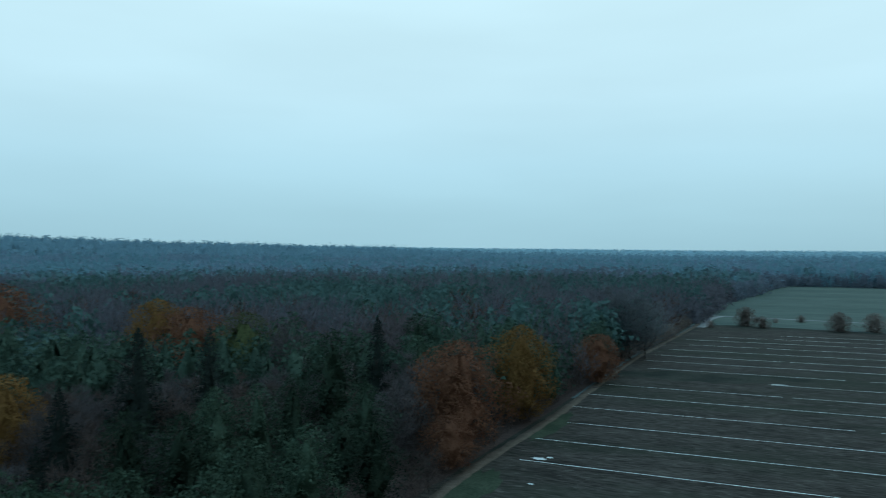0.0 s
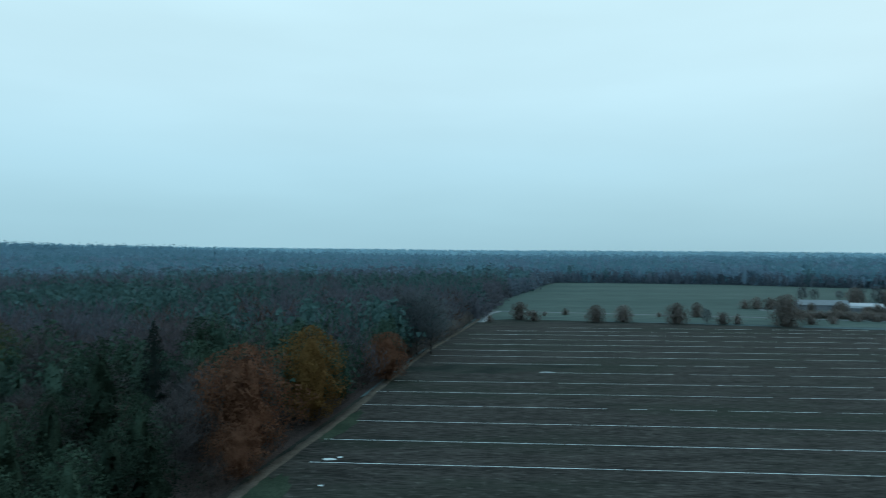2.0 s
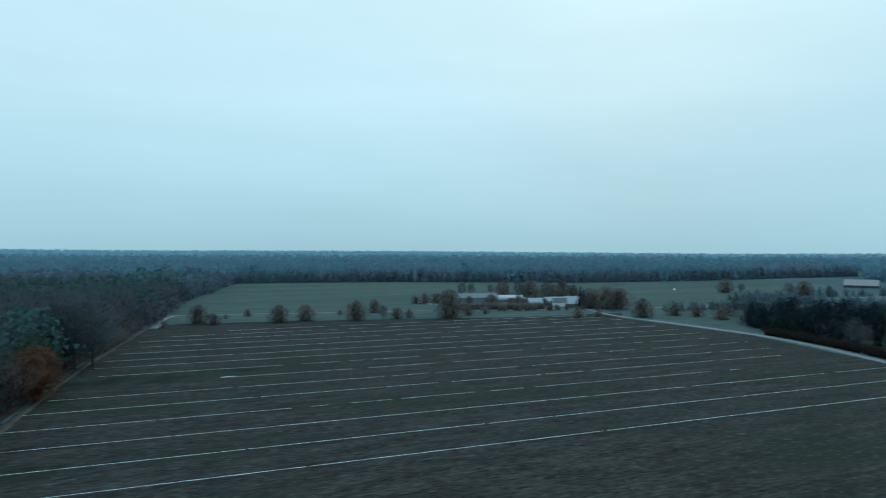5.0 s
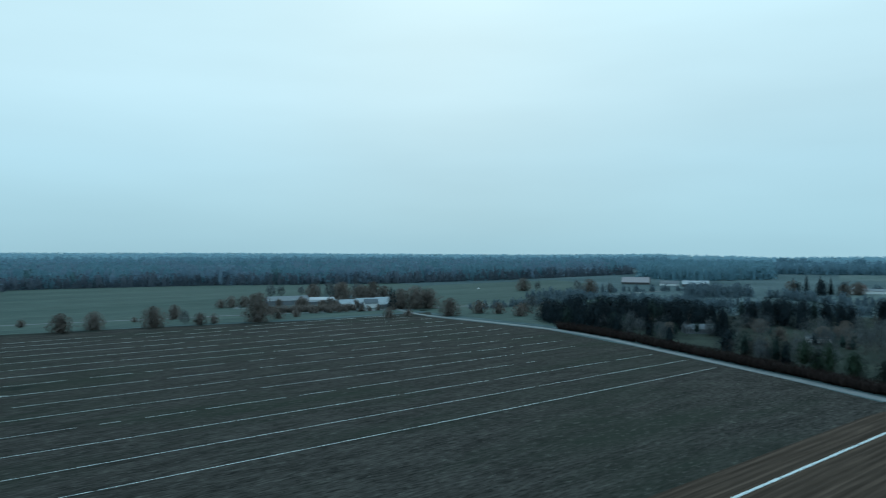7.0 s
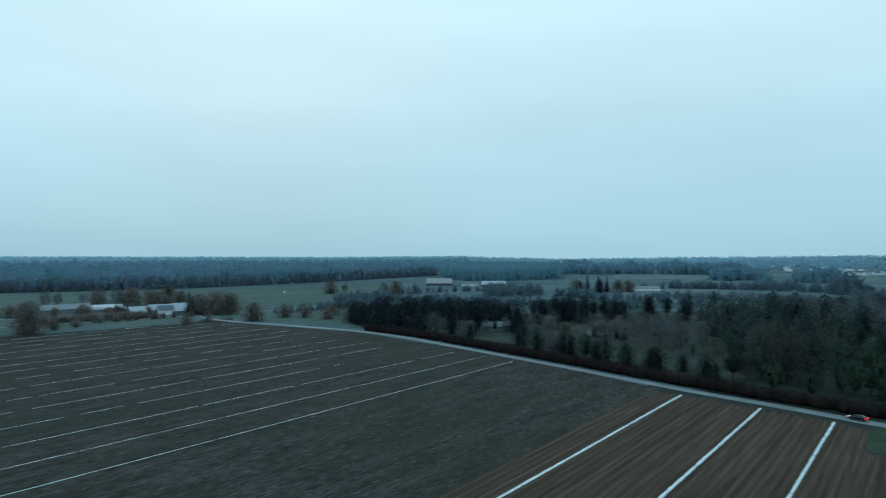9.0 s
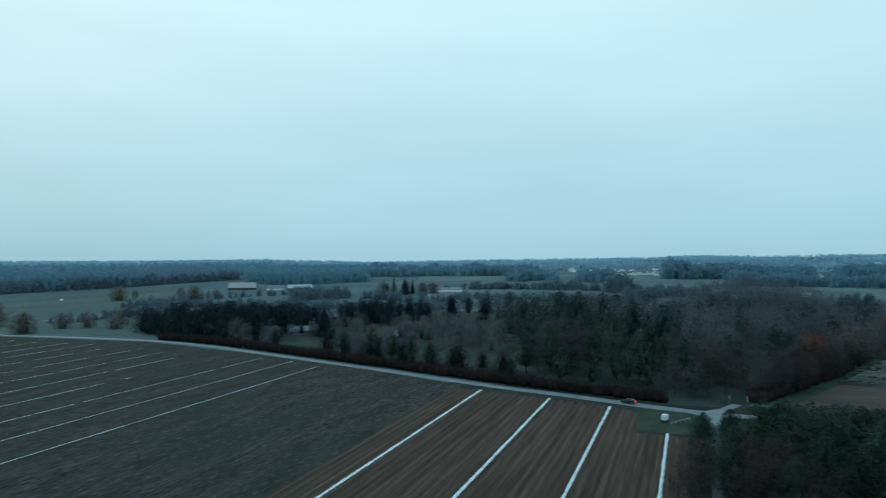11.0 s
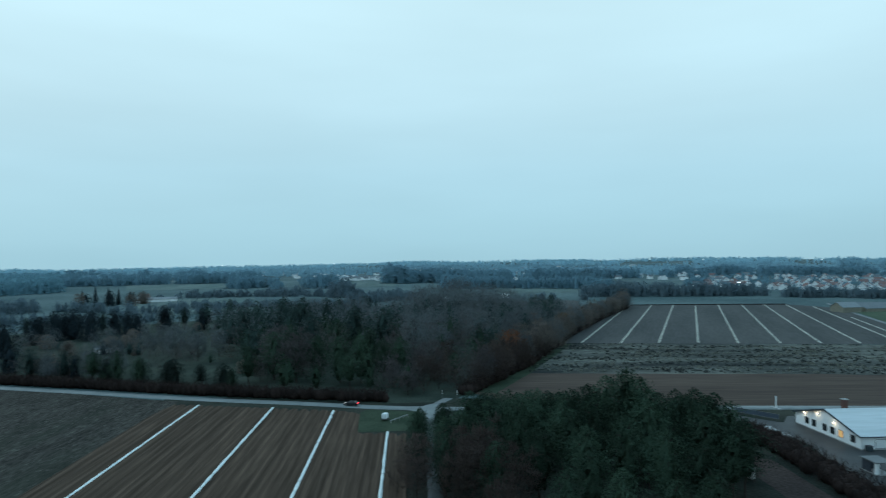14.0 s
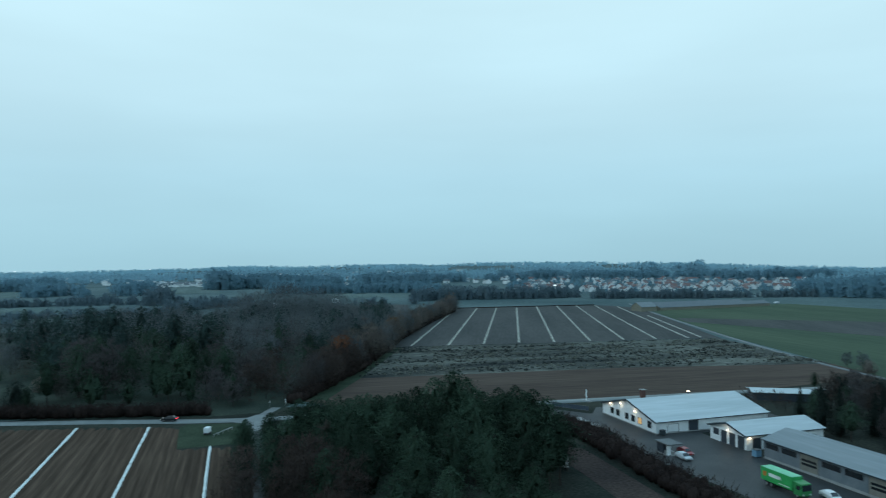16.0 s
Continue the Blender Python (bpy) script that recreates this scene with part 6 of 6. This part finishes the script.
part("chassis", boxed(-4.8, -0.55, 0.55, 4.9, 0.55, 0.98), MAT_TYRE, lorry)
bm = prism([(3.05, 0.55), (5.15, 0.55), (5.2, 1.6), (5.0, 2.75), (3.05, 3.0)], "y", -1.2, 1.2)
bmesh.ops.bevel(bm, geom=list(bm.edges), offset=0.06, segments=2, affect="EDGES")
cab = part("cab", bm, MAT_DARKGREEN, lorry)
part("windscreen", prism([(5.24, 1.55), (5.06, 2.55), (5.0, 2.55), (5.18, 1.55)], "y", -1.05, 1.05), MAT_GLASS, cab)
for s in (-1, 1):
    part("side_window", boxed(3.9, s * 1.2 - 0.02, 1.65, 4.8, s * 1.2 + 0.02, 2.4), MAT_GLASS, cab)
    part("headlight", boxed(5.1, s * 0.85 - 0.2, 0.75, 5.24, s * 0.85 + 0.2, 0.98, 0.02), MAT_HEAD_OFF, cab)
wheels(lorry, (-3.6, -2.4, 4.0), 1.05, 0.5)
MAT_LOGO_W, MAT_LOGO_O = plain("white_lettering_bar", (0.75, 0.78, 0.75), 0.5), plain("orange_mark", (0.55, 0.20, 0.04), 0.5)
for s in (-1, 1):
    part("white_marking", boxed(-2.9, s * 1.27 - 0.01, 2.1, 0.1, s * 1.27 + 0.01, 2.75), MAT_LOGO_W, lorry)
    part("orange_marking", boxed(-4.4, s * 1.27 - 0.01, 1.9, -3.5, s * 1.27 + 0.01, 2.8), MAT_LOGO_O, lorry)
    part("white_marking", boxed(-0.4, s * 1.27 - 0.01, 1.35, 2.2, s * 1.27 + 0.01, 1.5), MAT_LOGO_W, lorry)

gate = thing("sliding_gate", "low dark metal gate across the yard entrance", "gate", "", Matrix.LocRotScale((135.5, -159.7, 0), Euler((0, 0, radians(15))), None))
part("top_rail", boxed(-6, -0.05, 1.5, 6, 0.05, 1.62), MAT_FRAME, gate)
part("bottom_rail", boxed(-6, -0.05, 0.25, 6, 0.05, 0.37), MAT_FRAME, gate)
for k in range(31):
    part("bar", boxed(-6 + 0.4 * k - 0.03, -0.03, 0.37, -6 + 0.4 * k + 0.03, 0.03, 1.5), MAT_FRAME, gate)
part("panel", boxed(-5.95, -0.015, 0.4, 5.95, 0.015, 1.5), plain("blue_grey_gate_sheet", (0.055, 0.080, 0.115), 0.5), gate, "blue-grey sheet infill")
pole = thing("pole", "white pole beside the gate", "pole", "", pose(139.5, -172.4, 0))
part("shaft", boxed(-0.16, -0.16, 0, 0.16, 0.16, 3.8, 0.05), MAT_WHITE, pole)
part("foot", boxed(-1.8, -0.5, 0, 1.8, 0.5, 0.35, 0.05), MAT_CONC, pole)
for k, (x, y, w, h) in enumerate(((19.5, 10.5, 5.0, 0.5), (13.8, 10.0, 2.8, 0.45))):
    e = thing("kerb_block", "pale flat concrete block at the yard edge", "block", "", yard(x, y, 0.05))
    part("block", boxed(-w / 2, -0.8, 0, w / 2, 0.8, h, 0.05), MAT_CONC, e)
bin_ = thing("waste_bin", "dark wheeled waste bin against the hall wall", "bin", "", yard(-0.9, -1.2, 0.09))
part("tub", boxed(-0.55, -0.6, 0.1, 0.55, 0.6, 1.2, 0.05), MAT_TRIM, bin_)
part("lid", boxed(-0.6, -0.65, 1.2, 0.6, 0.65, 1.3, 0.03), MAT_DOOR, bin_)
skip = thing("blue_container", "light blue container beside the workshop corner", "container", "", yard(-24.2, -9.6, 0.09))
part("tub", boxed(-0.75, -0.75, 0.1, 0.75, 0.75, 1.6, 0.05), plain("light_blue_paint", (0.14, 0.28, 0.40), 0.5), skip)
part("lid", boxed(-0.8, -0.8, 1.6, 0.8, 0.8, 1.7, 0.03), MAT_TRIM, skip)
bench = thing("stack_of_boards", "pale stack of boards in the copse grass", "stack", "", pose(98, -113.5, 0.05))
for k in range(5):
    part("board", boxed(-0.8, -0.5, 0.3 + 0.5 * k, 0.8, 0.5, 0.5 + 0.5 * k), MAT_CONC, bench)
part("upright", boxed(-0.06, -0.06, 0, 0.06, 0.06, 2.8), MAT_FRAME, bench)

# ---- junction ----
tk = thing("drinking_trailer", "small white tank trailer on the verge", "trailer", "", pose(178.6, -65.2, 0.05, 0, 0, -40))
part("tank", boxed(-1.0, -0.7, 0.6, 1.0, 0.7, 1.9, 0.1), MAT_WHITE, tk)
part("frame", boxed(-1.3, -0.75, 0.4, 1.3, 0.75, 0.58), MAT_FRAME, tk)
wheels(tk, (0.0,), 0.8, 0.3)
rail = thing("guard_rail", "low pale barrier rail on the verge", "rail", "", heading(177.0, -68.8, 0.56, -0.83, 0.05))
part("beam", boxed(-4.2, -0.06, 0.55, 4.2, 0.06, 0.8, 0.02), MAT_CONC, rail)
for k in range(5):
    part("post", boxed(-4 + 2 * k - 0.07, -0.07, 0, -4 + 2 * k + 0.07, 0.07, 0.55), MAT_CONC, rail)
for x, y, w, h in ((198.5, -92.0, 0.7, 0.9), (195.4, -95.8, 1.8, 1.2)):
    sg = thing("road_sign", "small white road sign on a post", "sign", "", heading(x, y, 0.4, 0.9, 0))
    part("post", boxed(-0.05, -0.05, 0, 0.05, 0.05, 2.0), MAT_FRAME, sg)
    part("board", boxed(-0.03, -w / 2, 1.5, 0.06, w / 2, 1.5 + h, 0.02), MAT_WHITE, sg)
sheet("junction_mouth", [(189.5, -74.5), (183.5, -77.2), (177, -76.2), (173.2, -75.2), (172.6, -77.6), (177.4, -79.6), (181.6, -84), (183.6, -88.5), (187.5, -85), (190, -86.5), (191.5, -84.5), (189.5, -81)], 0.165, M["road"], "asphalt spreading out where the lane joins", "road")
ribbon("hedge_lane", [(187, -83), (192.5, -88.5), (197, -93.5)], 2.8, 0.145, M["lane"], "narrow lane running off beside the tree row", "track")
ribbon("farm_lane", [(380, 412), (372, 398), (390, 372), (402, 330), (416, 296)], 4.0, 0.155, M["road"], "pale farm lane to the farmstead", "track")

# ---- farmsteads, barns and houses ----
MAT_OLDROOF = plain("pale_grey_fibre_roof", (0.16, 0.19, 0.205), 0.7)
MAT_GLASSROOF = plain("white_greenhouse_glass", (0.30, 0.35, 0.37), 0.3)
MAT_TIMBER = plain("dark_timber_wall", (0.06, 0.06, 0.06), 0.8)
MAT_REDROOF = plain("red_tile_roof", (0.170, 0.105, 0.100), 0.8)
MAT_PINKROOF = plain("pinkish_grey_metal_roof", (0.27, 0.25, 0.26), 0.6)
MAT_SLATE = plain("slate_roof", (0.10, 0.125, 0.14), 0.7)
MAT_YELLOW = plain("yellowish_render", (0.20, 0.195, 0.155), 0.85)


def far_house(name, label, category, x, y, w, l, eave, ridge, wall, roof, turn, group=""):
    z = float(land(x, y))
    return gable_house(name, label, category, pose(x, y, z, 0, 0, turn) @ pose(-w / 2, l / 2, 0), w, l, eave, ridge, wall, roof, 0.4, group)


far_house("barn", "long barn with a pale grey roof", "barn", 421, 396, 13, 34, 3.6, 6.8, MAT_GREYWALL, MAT_OLDROOF, 58)
far_house("barn", "low white farm building", "barn", 446, 380, 9, 20, 3.0, 5.0, MAT_WHITE, MAT_GLASSROOF, 42)
far_house("farm_house", "low white annexe beside the barn", "house", 437, 372, 7, 26, 2.4, 3.6, MAT_GREYWALL, MAT_OLDROOF, 48)
for x, y, l, h in ((428, 336, 16, 4.5), (441, 328, 18, 5.2), (452, 318, 16, 5.6), (440, 312, 14, 4.2), (419, 331, 10, 3.4)):
    far_house("greenhouse", "white glazed nursery greenhouse", "greenhouse", x, y, 9, l, h - 1.8, h + 1.2, MAT_GREYWALL, MAT_GLASSROOF, 48, "greenhouses")
far_house("farm_house", "small house with a slate roof", "house", 432, 318, 8, 10, 3.5, 6.5, MAT_WHITE, MAT_SLATE, 45)
far_house("barn", "big open barn with a red and white roof", "barn", 887, 228, 20, 34, 2.8, 9.0, MAT_TIMBER, MAT_PINKROOF, 10)
far_house("barn", "white roofed field barn", "barn", 868, 182, 14, 22, 3.0, 6.0, MAT_WHITE, MAT_SLATE, 14)
far_house("barn", "long barn with a bright roof", "barn", 862, 150, 14, 30, 3.0, 7.0, MAT_TIMBER, MAT_GLASSROOF, 12)
far_house("bungalow", "low grey bungalow with a slate roof in the garden", "house", 386, 65, 10, 17, 2.4, 4.6, MAT_GREYWALL, MAT_SLATE, 25)
far_house("garden_shed", "small pale garden shed", "shed", 374, 8, 5, 12, 2.2, 3.2, MAT_WHITE, MAT_OLDROOF, 20)
far_house("barn", "low farm shed with a pale roof", "barn", 800, -30, 10, 40, 3.0, 5.0, MAT_WHITE, MAT_OLDROOF, 5)
far_house("farm_house", "white house at the meadow's edge", "house", 812, -18, 9, 10, 4.5, 8.0, MAT_WHITE, MAT_REDROOF, 30)
far_house("barn", "low pale shed on the far meadow", "barn", 676, -394, 8, 26, 2.5, 4.0, MAT_WHITE, MAT_GLASSROOF, 60)
far_house("barn", "low pale shed on the far meadow", "barn", 640, -300, 7, 20, 2.5, 4.0, MAT_WHITE, MAT_GLASSROOF, 60)
far_house("farm_house", "yellowish gabled house beside the field", "house", 351, -514, 14, 16, 4.0, 7.6, MAT_YELLOW, MAT_OLDROOF, -17)
far_house("stable", "long low yellowish stable building", "barn", 330, -590, 14, 130, 2.6, 5.0, MAT_YELLOW, MAT_SLATE, -17)
far_house("stable", "long low shed with a dark roof", "barn", 352, -600, 12, 110, 3.0, 5.0, MAT_WHITE, MAT_SLATE, -17)
for k in range(8):
    x, y = 372 - k * 8, -556 - k * 19
    car("delivery_van" if k % 2 else "car", "white vehicle parked behind the stable", heading(x, y, 0.3, 0.9, 0.0), paint("white_vehicle_paint", (0.66, 0.68, 0.7)), van=bool(k % 2))

rng = random.Random(77)
HOUSES = [("white house with a red tile roof", MAT_REDROOF), ("white house with a slate roof", MAT_SLATE), ("white house with a brown red roof", MAT_REDROOF)]
made_houses = []
for i in range(190):
    az = rng.uniform(-157.5, -135.5)
    D = 960 + 560 * rng.random() ** 1.3 + max(0, (-140 - az)) * 4
    x, y = by_angle(az, D)
    if any((x - a) ** 2 + (y - b) ** 2 < 12.5 ** 2 for a, b in made_houses):
        continue
    made_houses.append((x, y))
    lab, roof = HOUSES[i % 3]
    big = rng.random() < 0.12
    turn = az + 180 + rng.choice([0, 0, 20, -25, 90]) + rng.uniform(-6, 6)
    far_house("estate_house", lab, "house", x, y, 9.5 if not big else 11, rng.uniform(9, 13) if not big else 26, 4.6, 8.6 if not big else 7.4, MAT_WHITE, roof, turn, "housing estate")
estate_trees = [(x, y, float(land(x, y)), h) for x, y, h in scatter(980, 1560, -158, -135, 22.0, lambda x, y, d, a: spare(x, y, 7.0, made_houses), 17, 4.5, 9.5)]
# same haze-tinted crowns as the belts
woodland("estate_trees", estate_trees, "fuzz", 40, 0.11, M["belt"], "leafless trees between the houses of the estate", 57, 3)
for i in range(190):
    az, D = rng.uniform(-150, -98), rng.uniform(1500, 2600)
    if 46 <= i < 96:
        az, D = rng.uniform(-135, -118), rng.uniform(1320, 2000)
    if 96 <= i < 130:
        az, D = rng.uniform(-110.6, -106.6), rng.uniform(1395, 1540)
    x, y = by_angle(az, D)
    far_house("town_block", "pale block of the distant town", "building", x, y, rng.uniform(7, 12), rng.uniform(9, 24 if D > 1600 else 13), rng.uniform(3, 6), rng.uniform(6, 9), MAT_WHITE, rng.choice([MAT_SLATE, MAT_OLDROOF, MAT_GLASSROOF]), rng.uniform(0, 180), "distant town")
for az, el, D in ((-105.9, -0.42, 2600), (-97.0, -0.45, 2500), (-110.5, -0.42, 2600), (-136.0, -0.28, 2400), (-144.2, -0.35, 2400), (-138.6, -2.1, 1010)):
    x, y = by_angle(az, D)
    z = 45 + D * math.tan(radians(el))
    g = float(land(x, y))
    e = thing("flood_lamp", "bright distant lamp on a mast", "lamp", "distant lamps", pose(x, y, g))
    part("mast", boxed(-0.2, -0.2, 0, 0.2, 0.2, max(1.0, z - g)), MAT_CONC, e)
    part("head", boxed(-1.6, -1.6, max(1.0, z - g), 1.6, 1.6, max(1.0, z - g) + 1.2, 0.3), MAT_HEAD, e)
